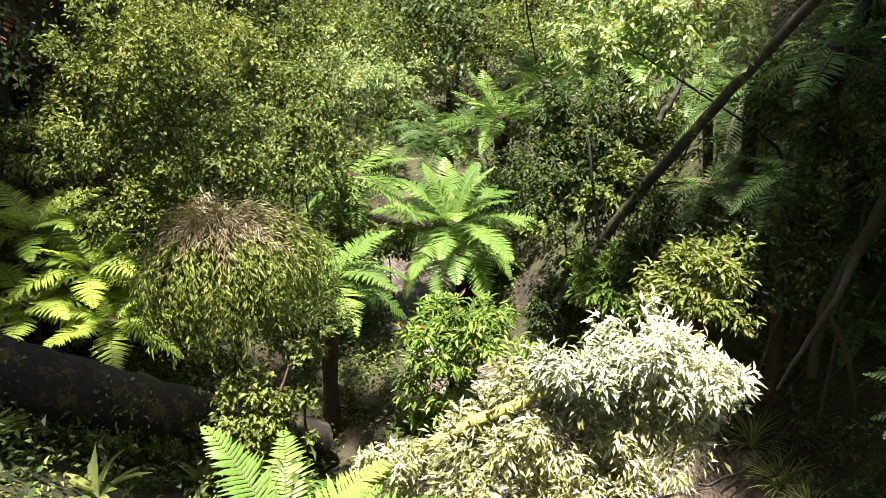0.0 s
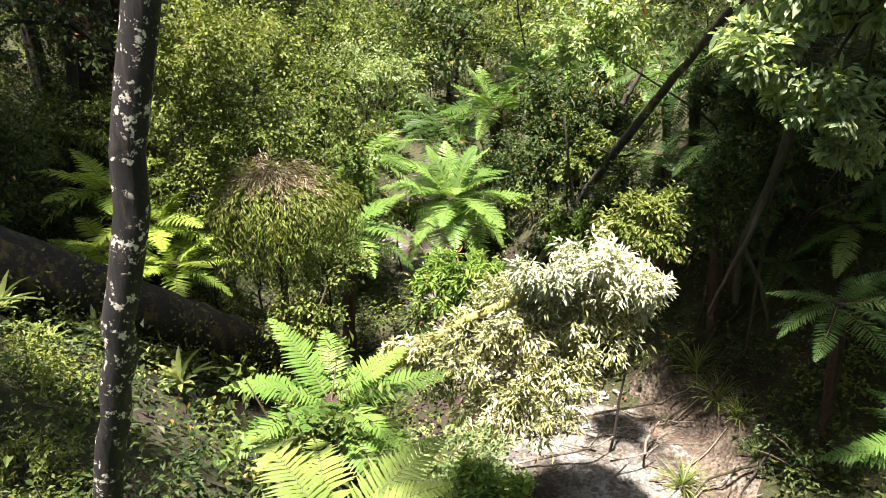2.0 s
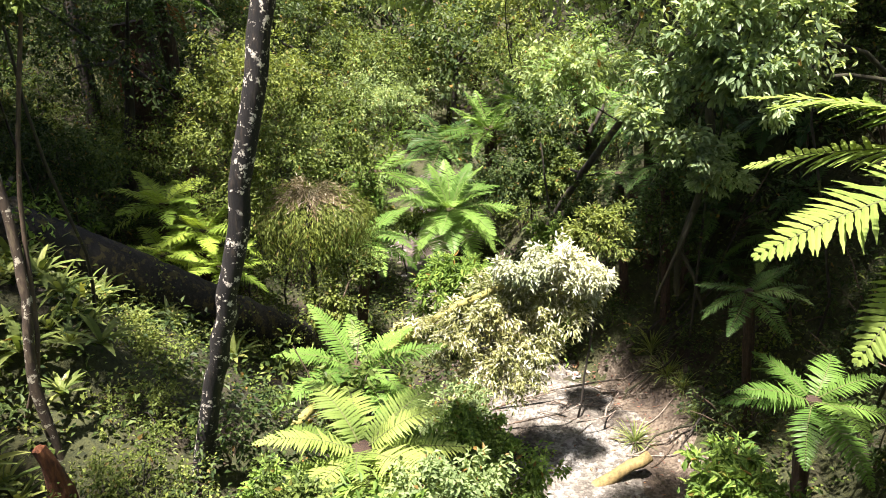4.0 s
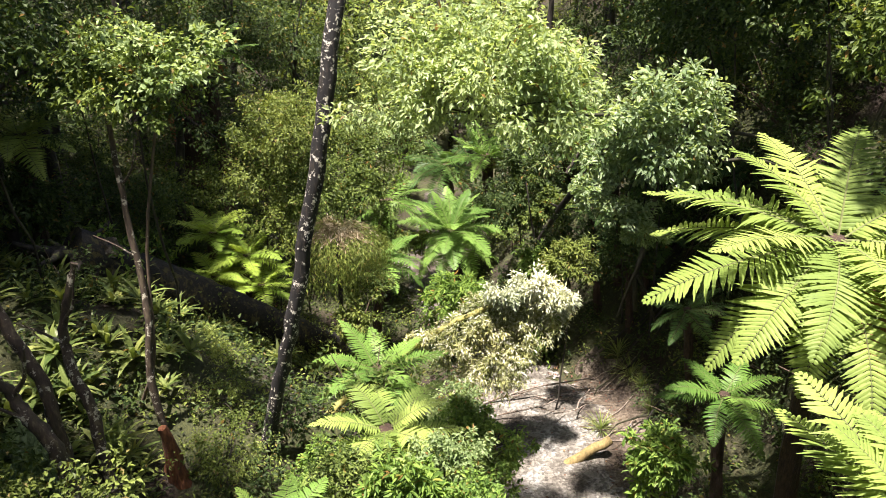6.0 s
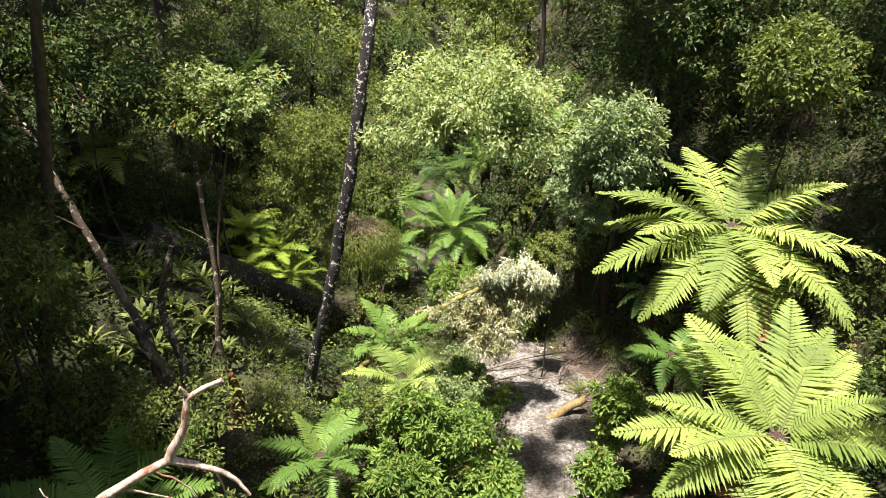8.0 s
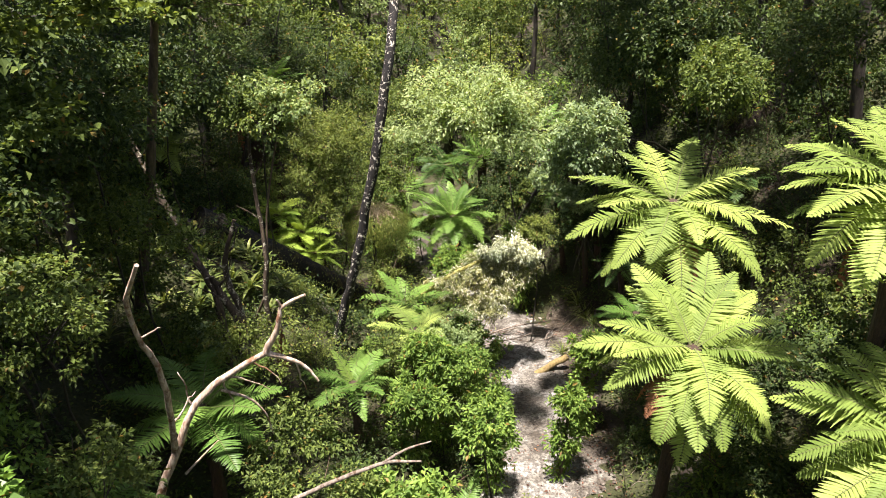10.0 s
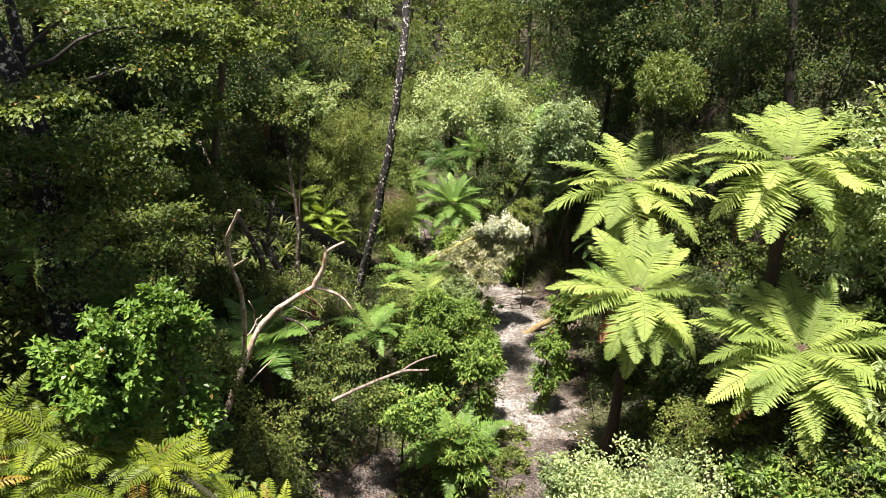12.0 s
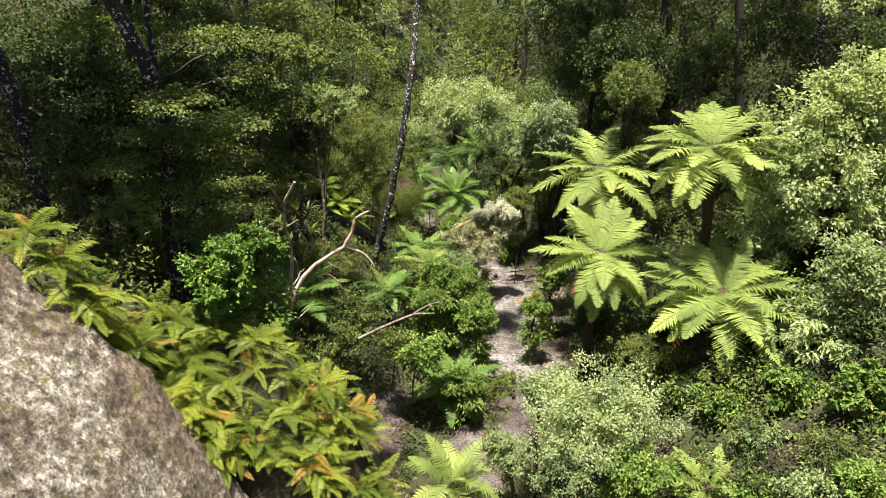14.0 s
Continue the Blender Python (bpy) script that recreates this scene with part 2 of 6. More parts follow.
GROUND = ground_material()
GRAVEL = gravel_material("pale_stream_gravel", [(0.3, (0.042, 0.038, 0.033)), (0.5, (0.135, 0.13, 0.118)), (0.7, (0.28, 0.28, 0.262))])
GRAVEL_DARK = gravel_material("damp_dark_gravel", [(0.3, (0.02, 0.016, 0.012)), (0.5, (0.06, 0.05, 0.042)), (0.7, (0.15, 0.135, 0.12))], 0.2)
ROCK = rock_material()
STONE = gravel_material("stream_stone", [(0.3, (0.1, 0.09, 0.08)), (0.5, (0.2, 0.19, 0.18)), (0.7, (0.34, 0.33, 0.31))])

# ---- mesh helpers ----


def arrays_mesh(name, blocks, materials, smooth=False):
    """One mesh from blocks of (vertices, faces, material index); faces of a block all have the same number of corners."""
    me = bpy.data.meshes.new(name)
    vs, loops, starts, totals, mats, base, pos = [], [], [], [], [], 0, 0
    for v, f, k in blocks:
        v, f = np.asarray(v, np.float32).reshape(-1, 3), np.asarray(f, np.int32)
        n, c = f.shape
        vs.append(v)
        loops.append((f + base).ravel())
        starts.append(pos + np.arange(n) * c)
        totals.append(np.full(n, c))
        mats.append(np.full(n, k))
        base, pos = base + len(v), pos + n * c
    vs = np.concatenate(vs)
    loops = np.concatenate(loops).astype(np.int32)
    starts, totals, mats = (np.concatenate(a).astype(np.int32) for a in (starts, totals, mats))
    me.vertices.add(len(vs))
    me.vertices.foreach_set("co", vs.ravel())
    me.loops.add(len(loops))
    me.loops.foreach_set("vertex_index", loops)
    me.polygons.add(len(starts))
    me.polygons.foreach_set("loop_start", starts)
    me.polygons.foreach_set("loop_total", totals)
    me.polygons.foreach_set("material_index", mats)
    me.polygons.foreach_set("use_smooth", np.full(len(starts), smooth))
    for m in materials:
        me.materials.append(m)
    me.update(calc_edges=True)
    return me


def unit(v):
    return v / np.maximum(np.linalg.norm(v, axis=-1, keepdims=True), 1e-6)


def leaf_block(at, way, up, length, width, fold=0.25, shape="kite"):
    """Many leaves at once: each starts at 'at', runs along 'way', faces 'up', and is folded along its rib."""
    n = len(at)
    length, width = np.broadcast_to(length, n)[:, None], np.broadcast_to(width, n)[:, None]
    way = unit(way)
    side = unit(np.cross(way, up))
    nor = np.cross(side, way)
    if shape == "kite":
        mid = at + way * length * 0.45 + nor * width * fold
        v = np.stack([at, mid + side * width * 0.5, at + way * length - nor * length * 0.12, mid - side * width * 0.5], 1)
        f = np.arange(n)[:, None] * 4 + np.array([[0, 1, 2, 3]])
        f = np.concatenate([f[:, [0, 1, 2]], f[:, [0, 2, 3]]])
        return v.reshape(-1, 3), f
    a, b = at + way * length * 0.3, at + way * length * 0.68
    lift = nor * width * fold
    v = np.stack([at, a + side * width * 0.45 + lift, b + side * width * 0.42 + lift - nor * length * 0.04,
                  at + way * length - nor * length * 0.14, b - side * width * 0.42 + lift - nor * length * 0.04, a - side * width * 0.45 + lift], 1)
    i = np.arange(n)[:, None] * 6
    return v.reshape(-1, 3), np.concatenate([i + np.array([[0, 1, 2, 3]]), i + np.array([[0, 3, 4, 5]])])


def tube_block(points, radii, sides=8, rough=0.0, rng=None):
    """A bark tube along a bent line, closed at both ends by a point."""
    p = np.asarray(points, float)
    r = np.broadcast_to(np.asarray(radii, float), len(p))
    d = unit(np.gradient(p, axis=0))
    ref = np.array([0.31, 0.17, 0.93]) if abs(d[0] @ np.array([0.31, 0.17, 0.93])) < 0.9 else np.array([1.0, 0.1, 0.0])
    u = unit(np.cross(d, ref))
    w = np.cross(d, u)
    a = np.arange(sides) / sides * 2 * np.pi
    rr = r[:, None] * np.ones(sides)
    if rough and rng is not None:
        rr = rr * (1 + rough * rng.normal(size=rr.shape))
    ring = p[:, None] + rr[..., None] * (np.cos(a)[None, :, None] * u[:, None] + np.sin(a)[None, :, None] * w[:, None])
    v = np.concatenate([ring.reshape(-1, 3), p[:1], p[-1:]])
    f = []
    k = len(p)
    for i in range(k - 1):
        for j in range(sides):
            f.append((i * sides + j, i * sides + (j + 1) % sides, (i + 1) * sides + (j + 1) % sides, (i + 1) * sides + j))
    tri = [(k * sides, (j + 1) % sides, j) for j in range(sides)] + [(k * sides + 1, (k - 1) * sides + j, (k - 1) * sides + (j + 1) % sides) for j in range(sides)]
    tri = [(x, y, z, z) for x, y, z in tri]
    return v, np.array(f), np.array(tri)[:, :3]


def tube_blocks(points, radii, sides=8, k=0, rough=0.0, rng=None):
    v, f, tri = tube_block(points, radii, sides, rough, rng)
    return [(v, f, k), (v[tri].reshape(-1, 3), np.arange(tri.size).reshape(-1, 3), k)]


def bent(a, b, n=8, sag=0.0, wander=0.0, rng=None):
    a, b = np.asarray(a, float), np.asarray(b, float)
    s = np.linspace(0, 1, n)[:, None]
    p = a + (b - a) * s
    p[:, 2] += sag * np.sin(np.pi * s[:, 0])
    if rng is not None and wander:
        w = rng.normal(size=(n, 3)) * wander * 0.5
        w[1:-1] = (w[:-2] + w[1:-1] + w[2:]) / 2
        w[0] = w[-1] = 0
        p += w
    return p


def part(name, mesh, parent, label=""):
    ob = new(name, mesh)
    ob.parent = parent
    return tagged(ob, label)


def thing(name, at, label, category, group=""):
    ob = new(name)
    ob.location = at
    ob.empty_display_size = 0.2
    return tagged(ob, label, category, group)


bm = bmesh.new()
bmesh.ops.create_icosphere(bm, subdivisions=1, radius=1.0)
ico_v = np.array([v.co[:] for v in bm.verts])
ico_f = np.array([[v.index for v in f.verts] for f in bm.faces])
bm.free()

# ---- the lie of the land ----
MID_Y = np.array([-60, -11, -7, -3, -0.5, 3, 7, 10, 13, 17, 25, 60.0])
MID_X = np.array([1.0, 1.0, 0.4, 1.7, 2.2, 2.3, 2.2, 0.8, -0.5, -1.6, -1.0, 0.0])
MID_Z = np.array([0.9, 0.7, 0.5, 0.5, 0.35, 0.2, 0.1, -0.2, -0.5, -0.8, -0.2, 5.0])
HALF = np.array([0.9, 0.9, 1.2, 1.5, 1.65, 1.45, 1.7, 1.1, 1.0, 0.9, 1.0, 1.0])
LEFT_Y = np.array([-60, -12.9, -12.2, -11, -7, -4, 0, 3, 6, 9, 12, 17, 30, 60.0])
LEFT = ((1.5, np.array([1.0, 1.0, 3.9, 4.9, 0.9, 0.5, 0.65, 1.0, 0.05, -0.25, 0.25, 0.6, 1, 1.5])),
        (3.0, np.array([2.0, 2.0, 5.4, 6.6, 1.7, 1.0, 1.3, 2.0, 0.1, -0.5, 0.5, 1.2, 2, 3.0])),
        (7.0, np.array([4.0, 4.0, 7.0, 8.2, 4.6, 3.8, 3.8, 4.0, 2.7, 1.5, 3.0, 4.0, 5, 6.0])),
        (15.0, np.array([11, 11, 11, 11.5, 9.5, 8.0, 7.5, 7.2, 6.5, 6.5, 7.5, 8.5, 9.5, 11.0])),
        (60.0, np.array([30, 30, 30, 30, 28, 26, 25, 25, 25, 25, 25, 25, 25, 25.0])))
RIGHT_Y = np.array([-60, -8, -4, 0, 4, 8, 12, 20, 30, 60.0])
RIGHT = ((2.0, np.array([1.4, 1.4, 1.4, 1.0, 1.1, 2.0, 1.8, 1.6, 2, 3.0])),
         (4.0, np.array([3.0, 3.0, 3.2, 3.2, 4.8, 6.0, 5.0, 4.0, 4.5, 6.0])),
         (9.0, np.array([6.5, 6.5, 7.5, 8.5, 9.5, 10.5, 9.5, 8.5, 9, 10.0])),
         (60.0, np.array([30, 30, 30, 32, 34, 34, 32, 30, 28, 28.0])))
WAVES = [(0.31, 0.47, 0.3, 1.0), (0.83, -0.55, 0.16, 2.1), (-1.7, 1.3, 0.09, 0.4), (2.9, 2.3, 0.05, 1.9), (5.1, -4.7, 0.025, 0.2)]


def ground_height(x, y):
    x, y = np.asarray(x, float), np.asarray(y, float)
    mid, low, half = np.interp(y, MID_Y, MID_X), np.interp(y, MID_Y, MID_Z), np.interp(y, MID_Y, HALF)
    z = low + 0.0 * x
    for sign, ys, table in ((-1, LEFT_Y, LEFT), (1, RIGHT_Y, RIGHT)):
        d = np.maximum(sign * (x - mid) - half, 0)
        last_d, last_h = 0.0, 0.0 * y
        for dist, heights in table:
            h = np.interp(y, ys, heights)
            z = z + (h - last_h) * np.clip((d - last_d) / (dist - last_d), 0, 1)
            last_d, last_h = dist, h
    off = np.clip((np.abs(x - mid) - half) / 2, 0.12, 1)
    for a, b, h, p in WAVES:
        z = z + off * h * np.sin(a * x + b * y + p)
    return z


def on_ground(x, y):
    return float(ground_height(x, y))


gx = np.concatenate([np.linspace(-90, -16, 20)[:-1], np.linspace(-16, 14, 151), np.linspace(14, 90, 20)[1:]])
gy = np.concatenate([np.linspace(-70, -16, 14)[:-1], np.linspace(-16, 30, 185), np.linspace(30, 120, 24)[1:]])
X, Y = np.meshgrid(gx, gy)
Z = ground_height(X, Y)
Z += np.random.default_rng(1).normal(size=Z.shape) * 0.02
nx, ny = len(gx), len(gy)
i = (np.arange(ny - 1)[:, None] * nx + np.arange(nx - 1)[None]).ravel()
tagged(new("ground", arrays_mesh("ground", [(np.stack([X, Y, Z], -1), np.stack([i, i + 1, i + nx + 1, i + nx], 1), 0)], [GROUND], True)),
       "dark damp forest soil with moss and litter", "ground", kind="structure")

def bed(name, y0, y1, rows, mat, label, wide, seed, course=None):
    ys, xs, halves = course if course else (MID_Y, MID_X, HALF)
    by = np.linspace(y0, y1, rows)
    bs = np.linspace(-1, 1, 17)
    left = 1 + 0.22 * np.sin(by * 1.7 + 2) + 0.16 * np.sin(by * 4.1) + 0.1 * np.sin(by * 9.7 + 1)
    right = 1 + 0.22 * np.sin(by * 2.1) + 0.16 * np.sin(by * 4.9 + 2) + 0.1 * np.sin(by * 11.3)
    edge = np.where(bs[None] < 0, left[:, None], right[:, None])
    bx = np.interp(by, ys, xs)[:, None] + wide * np.interp(by, ys, halves)[:, None] * bs[None] * edge
    yy = by[:, None] + 0 * bx
    bz = ground_height(bx, yy) + 0.07 - 0.13 * bs[None] ** 6 + np.random.default_rng(seed).normal(size=bx.shape) * 0.012
    i = (np.arange(rows - 1)[:, None] * 17 + np.arange(16)[None]).ravel()
    tagged(new(name, arrays_mesh(name, [(np.stack([bx, yy, bz], -1), np.stack([i, i + 1, i + 18, i + 17], 1), 0)], [mat], True)), label, "stream bed", kind="structure")


bed("stream_bed_4", -6.5, -1.4, 50, GRAVEL_DARK, "damp dark gravel strewn with fallen leaves", 0.8, 5)
bed("stream_bed_1", -1.4, 11, 120, GRAVEL, "pale grey gravel bed of a nearly dry stream", 0.95, 2)
bed("stream_bed_3", 11, 24, 50, GRAVEL_DARK, "dark wet stones of the upper stream", 0.7, 4)
SIDE = ((-9.5, -7.5, -6.0, -4.0, -2.6), (-0.9, -1.7, -2.0, -2.0, -1.2), (0.5, 0.75, 0.85, 0.8, 0.4))      # the damp side channel
bed("stream_bed_2", -9.5, -2.6, 80, GRAVEL_DARK, "damp dark gravel littered with leaves", 1.0, 3, SIDE)

SOIL = gravel_material("reddish_bare_soil", [(0.3, (0.04, 0.027, 0.018)), (0.5, (0.09, 0.072, 0.052)), (0.7, (0.17, 0.145, 0.112))])
bed("soil_bank", 3.6, 8.6, 50, SOIL, "bare reddish soil at the foot of the wall", 1.0, 6, ((3.6, 5.0, 7.0, 8.6), (3.4, 3.75, 3.8, 3.4), (0.3, 0.75, 0.85, 0.4)))

# rock face beside the end of the flight
ry, rz = np.linspace(-24, -12.2, 120), np.linspace(0.5, 13.5, 84)
RY, RZ = np.meshgrid(ry, rz)
RX = -3.55 - (RZ - 7.1) * 0.62 - 0.08 * np.clip(7.1 - RZ, None, 0) ** 2 - 0.3 * np.clip(RZ - 9.6, 0, None) ** 1.3
rr = np.random.default_rng(3)
for k in range(26):
    a, b, ph = rr.uniform(-1, 1) * (1.2 + k * 0.35), rr.uniform(-1, 1) * (1.2 + k * 0.35), rr.uniform(0, 6.3)
    RX += (0.012 if k < 10 else 0.02) / (1 + 0.1 * k) * np.sin(a * RY + b * RZ + ph)
RX += rr.normal(size=RX.shape) * 0.012
turn = np.clip((RY + 12.5 + 0.12 * np.sin(RZ * 2.3) + 0.06 * np.sin(RZ * 7.1)) / 0.4, 0, 1)
RX -= turn ** 1.5 * 1.1
# the top runs back into the hill, and both ends turn into it
for back, up in ((0.8, 0.15), (3.0, 0.3), (7.0, -0.5), (14.0, -6.0)):
    RX, RY, RZ = np.vstack([RX, RX[83:84] - back]), np.vstack([RY, RY[83:84]]), np.vstack([RZ, RZ[83:84] + up])
for back in (1.5, 5.0, 12.0):
    RX, RY, RZ = np.hstack([RX, RX[:, 119:120] - back]), np.hstack([RY, RY[:, 119:120] + 0.1]), np.hstack([RZ, RZ[:, 119:120]])
for back in (1.0, 5.0, 12.0):
    RX, RY, RZ = np.hstack([RX[:, :1] - back, RX]), np.hstack([RY[:, :1] - 0.6, RY]), np.hstack([RZ[:, :1], RZ])
rows, cols = RX.shape
i = (np.arange(rows - 1)[:, None] * cols + np.arange(cols - 1)[None]).ravel()
tagged(new("rock_face", arrays_mesh("rock_face", [(np.stack([RX, RY, RZ], -1), np.stack([i, i + 1, i + cols + 1, i + cols], 1), 0)], [ROCK], True)),
       "pale grey lichened rock face with brown stains", "rock face", kind="structure")

# ---- ferns ----


def frond_mesh(name, length, pairs, widest, arch, fine, seed, leaf, droop=0.12, steps=7):
    """A feather-shaped frond that starts at the origin, runs along +x and arches down."""
    rng = np.random.default_rng(seed)
    m = 40
    s = np.linspace(0, 1, m)
    turn = arch * (s ** 1.4) - 0.12
    step = length / (m - 1)
    px, pz = np.concatenate([[0], np.cumsum(np.cos(turn[:-1]) * step)]), np.concatenate([[0], np.cumsum(-np.sin(turn[:-1]) * step)])
    py = 0.05 * length * np.sin(s * 2.2 + rng.uniform(0, 6)) * s
    line = np.stack([px, py, pz], 1)
    t = np.linspace(0.05, 0.985, pairs)
    at = np.stack([np.interp(t, s, line[:, k]) for k in range(3)], 1)
    th = np.interp(t, s, turn)
    tang = np.stack([np.cos(th), 0 * th, -np.sin(th)], 1)
    nor = np.stack([np.sin(th), 0 * th, np.cos(th)], 1)
    size = widest * np.where(t < 0.4, 0.5 + 0.5 * (t / 0.4) ** 0.8, ((1 - t) / 0.6) ** 0.72) + 0.012 * length
    blocks = []
    for sg in (-1, 1):
        size_k = size * rng.uniform(0.9, 1.08, pairs)
        lean = np.radians(10 + 26 * t + rng.normal(size=pairs) * 3)
        way = unit(sg * np.array([[0, 1, 0]]) * np.cos(lean)[:, None] + tang * np.sin(lean)[:, None] + nor * (0.12 + rng.normal(size=(pairs, 1)) * 0.1))
        if fine:
            k = steps      # each leaflet is a folded blade with toothed edges
            q = np.linspace(0, 1, k + 1)
            teeth = np.where(np.arange(k + 1) % 2 == 0, 1.0, 0.74)
            wd = (length * 0.935 / pairs) * 0.53 * np.interp(q, [0, 0.2, 0.6, 1], [0.75, 1, 0.85, 0.1]) * teeth
            mid = at[:, None] + way[:, None] * (size_k[:, None, None] * q[None, :, None]) - nor[:, None] * (size_k[:, None, None] * droop * (q ** 2)[None, :, None])
            ac = unit(np.cross(nor, way))[:, None] * wd[None, :, None]
            fore = way[:, None] * wd[None, :, None] * 0.6 - nor[:, None] * wd[None, :, None] * 0.3
            v = np.stack([mid + ac + fore, mid, mid - ac + fore], 2).reshape(-1, 3)
            f = (np.arange(pairs)[:, None] * (k + 1) + np.arange(k)[None]).reshape(-1, 1) * 3
            blocks.append((v, np.concatenate([f + np.array([[0, 1, 4, 3]]), f + np.array([[1, 2, 5, 4]])]), 0))
        else:
            tipw = length / pairs * 0.46
            mid1, mid2 = at + way * size_k[:, None] * 0.3, at + way * size_k[:, None] * 0.68 - nor * size_k[:, None] * droop * 0.45
            tip = at + way * size_k[:, None] - nor * size_k[:, None] * droop
            ac = unit(np.cross(nor, way))
            v = np.stack([at, mid1 + ac * tipw * 0.8, mid2 + ac * tipw * 0.6, tip, mid2 - ac * tipw * 0.6, mid1 - ac * tipw * 0.8], 1).reshape(-1, 3)
            j = np.arange(pairs)[:, None] * 6
            blocks.append((v, np.concatenate([j + np.array([[0, 1, 2, 3]]), j + np.array([[0, 3, 4, 5]])]), 0))
    blocks += tube_blocks(line[::4], np.linspace(0.008, 0.002, len(line[::4])) * length, 4, 1)
    return arrays_mesh(name, blocks, [leaf, STALK])


FRONDS = {}
for k, arch in enumerate((0.4, 0.65, 0.95)):
    FRONDS["fine", k] = frond_mesh("frond_fine", 1.0, 36, 0.25, arch, True, 10 + k, FERN_BRIGHT, 0.18, 6)
    FRONDS["medium", k] = frond_mesh("frond_medium", 1.0, 28, 0.24, arch, True, 15 + k, FERN_BRIGHT, 0.22, 4)
    FRONDS["plain", k] = frond_mesh("frond_plain", 1.0, 26, 0.235, arch, False, 20 + k, FERN_BRIGHT, 0.2)
for k in range(3):
    FRONDS["slim", k] = frond_mesh("frond_slim", 1.0, 21, 0.19, 0.8 + 0.3 * k, False, 40 + k, FERN_YELLOW, 0.25)
for k in range(2):
    FRONDS["dead", k] = frond_mesh("frond_dead", 1.0, 18, 0.15, 0.5 + 0.3 * k, False, 30 + k, FERN_DEAD, 0.5)


def add_frond(parent, name, mesh, at, az, el, size, leaf, roll=0.0, label=""):
    ob = part(name, mesh, parent, label)
    ob.matrix_basis = Matrix.Translation(at) @ Euler((0, 0, az)).to_matrix().to_4x4() @ Euler((0, -el, 0)).to_matrix().to_4x4() @ Euler((roll, 0, 0)).to_matrix().to_4x4() @ Matrix.Diagonal((size, size, size, 1))
    ob.material_slots[0].link = "OBJECT"
    ob.material_slots[0].material = leaf
    return ob


def tree_fern(crown, reach, leaf, label, n=20, fine=True, foot=None, thick=0.13, seed=0, dead=0, low=-12, high=62, tip=(0, 0), name="tree_fern", group="tree ferns in the gully"):
    """A tree fern: a fibrous trunk and a crown of separate fronds. reach: the length of a frond."""
    rng = np.random.default_rng(seed + 100)
    fx, fy = foot if foot else (crown[0] + rng.uniform(-0.3, 0.3), crown[1] + rng.uniform(-0.2, 0.4))
    base = np.array([fx, fy, on_ground(fx, fy) - 0.1])
    top = np.array(crown) - base
    fern = thing(name, base, label, "tree fern", group)
    hgt = max(top[2], 0.15)
    if hgt > 0.3:
        line = bent((0, 0, 0), top, 9, 0, 0.03, rng)
        rad = thick * np.array([1.7, 1.3, 1.1, 1.0, 1.0, 1.0, 1.1, 1.25, 0.9])
        part("trunk", arrays_mesh("trunk", tube_blocks(line, rad, 10, 0, 0.12, rng), [FERN_BARK], False), fern, "brown fibrous trunk")
    kind = ("fine" if reach > 1.45 else "medium") if fine else "plain"
    for i in range(n):
        az = i * 2.39996 + rng.uniform(-0.2, 0.2)
        f = (i + 0.5) / n
        el = radians(high + (low - high) * f ** 0.8 + rng.uniform(-6, 6))
        el -= radians(tip[0]) * math.cos(az - radians(tip[1]))
        size = reach * rng.uniform(0.88, 1.1) * (0.8 + 0.2 * min(1, f * 2.5))
        at = top + np.array([math.cos(az) * thick * 0.6, math.sin(az) * thick * 0.6, 0.02 - 0.1 * f])
        add_frond(fern, "frond", FRONDS[kind, int(rng.integers(3))], at, az, el, size, leaf, rng.uniform(-0.15, 0.15))
    for i in range(dead):
        az = rng.uniform(0, 6.28)
        add_frond(fern, "dead_frond", FRONDS["dead", int(rng.integers(2))], top + np.array([0, 0, -0.12]), az, radians(rng.uniform(-55, -18)), reach * rng.uniform(0.8, 1.0), FERN_DEAD, 0.0, "hanging dry brown frond")
    return fern


# ---- shrubs and trees ----


def crown_blocks(rng, radii, clumps, per, leaf, wide, droop=0.3, hang=0.0, shape="kite", clump=0.34, shell=0.5, lower=-0.75, flat=1.0):
    """Leaves in clumps through the outer part of an uneven ellipsoid round the origin. Returns the blocks and the clumps' centres."""
    radii = np.asarray(radii, float)
    c = unit(rng.normal(size=(clumps * 2, 3)))
    c = c[c[:, 2] > lower][:clumps]
    lumps = 1 + 0.36 * np.sin(c[:, 0] * 4.1 + c[:, 2] * 2.0 + rng.uniform(0, 6)) * np.cos(c[:, 1] * 3.7 + rng.uniform(0, 6)) + rng.normal(size=len(c)) * 0.16
    c = c * radii * (rng.uniform(0, 1, (len(c), 1)) ** shell * 0.75 + 0.25) * lumps[:, None]
    cr = clump / flat ** 0.4 * radii.mean() * rng.uniform(0.4, 1.3, len(c))
    i = np.repeat(np.arange(len(c)), per)
    o = unit(rng.normal(size=(len(i), 3)))
    o[:, 2] = (o[:, 2] * 0.8 + 0.15) * flat
    off = o * (cr[i] * rng.uniform(0.25, 1.0, len(i)))[:, None]
    if hang:
        off[:, 2] = off[:, 2] - np.abs(rng.normal(size=len(i))) * hang
    at = c[i] + off
    way = unit(o * 0.8 + unit(c[i]) * 0.5 + rng.normal(size=(len(i), 3)) * 0.85) + np.array([0, 0, -droop])
    up = unit(np.array([0, 0, 1.0]) + o * 0.4 * min(flat, 1.0) + rng.normal(size=(len(i), 3)) * (0.45 if flat > 0.8 else 0.28))
    size = leaf * rng.uniform(0.65, 1.25, len(i))
    v, f = leaf_block(at, way, up, size, size * wide * rng.uniform(0.8, 1.2, len(i)), 0.2, shape)
    return [(v, f, 0)], c


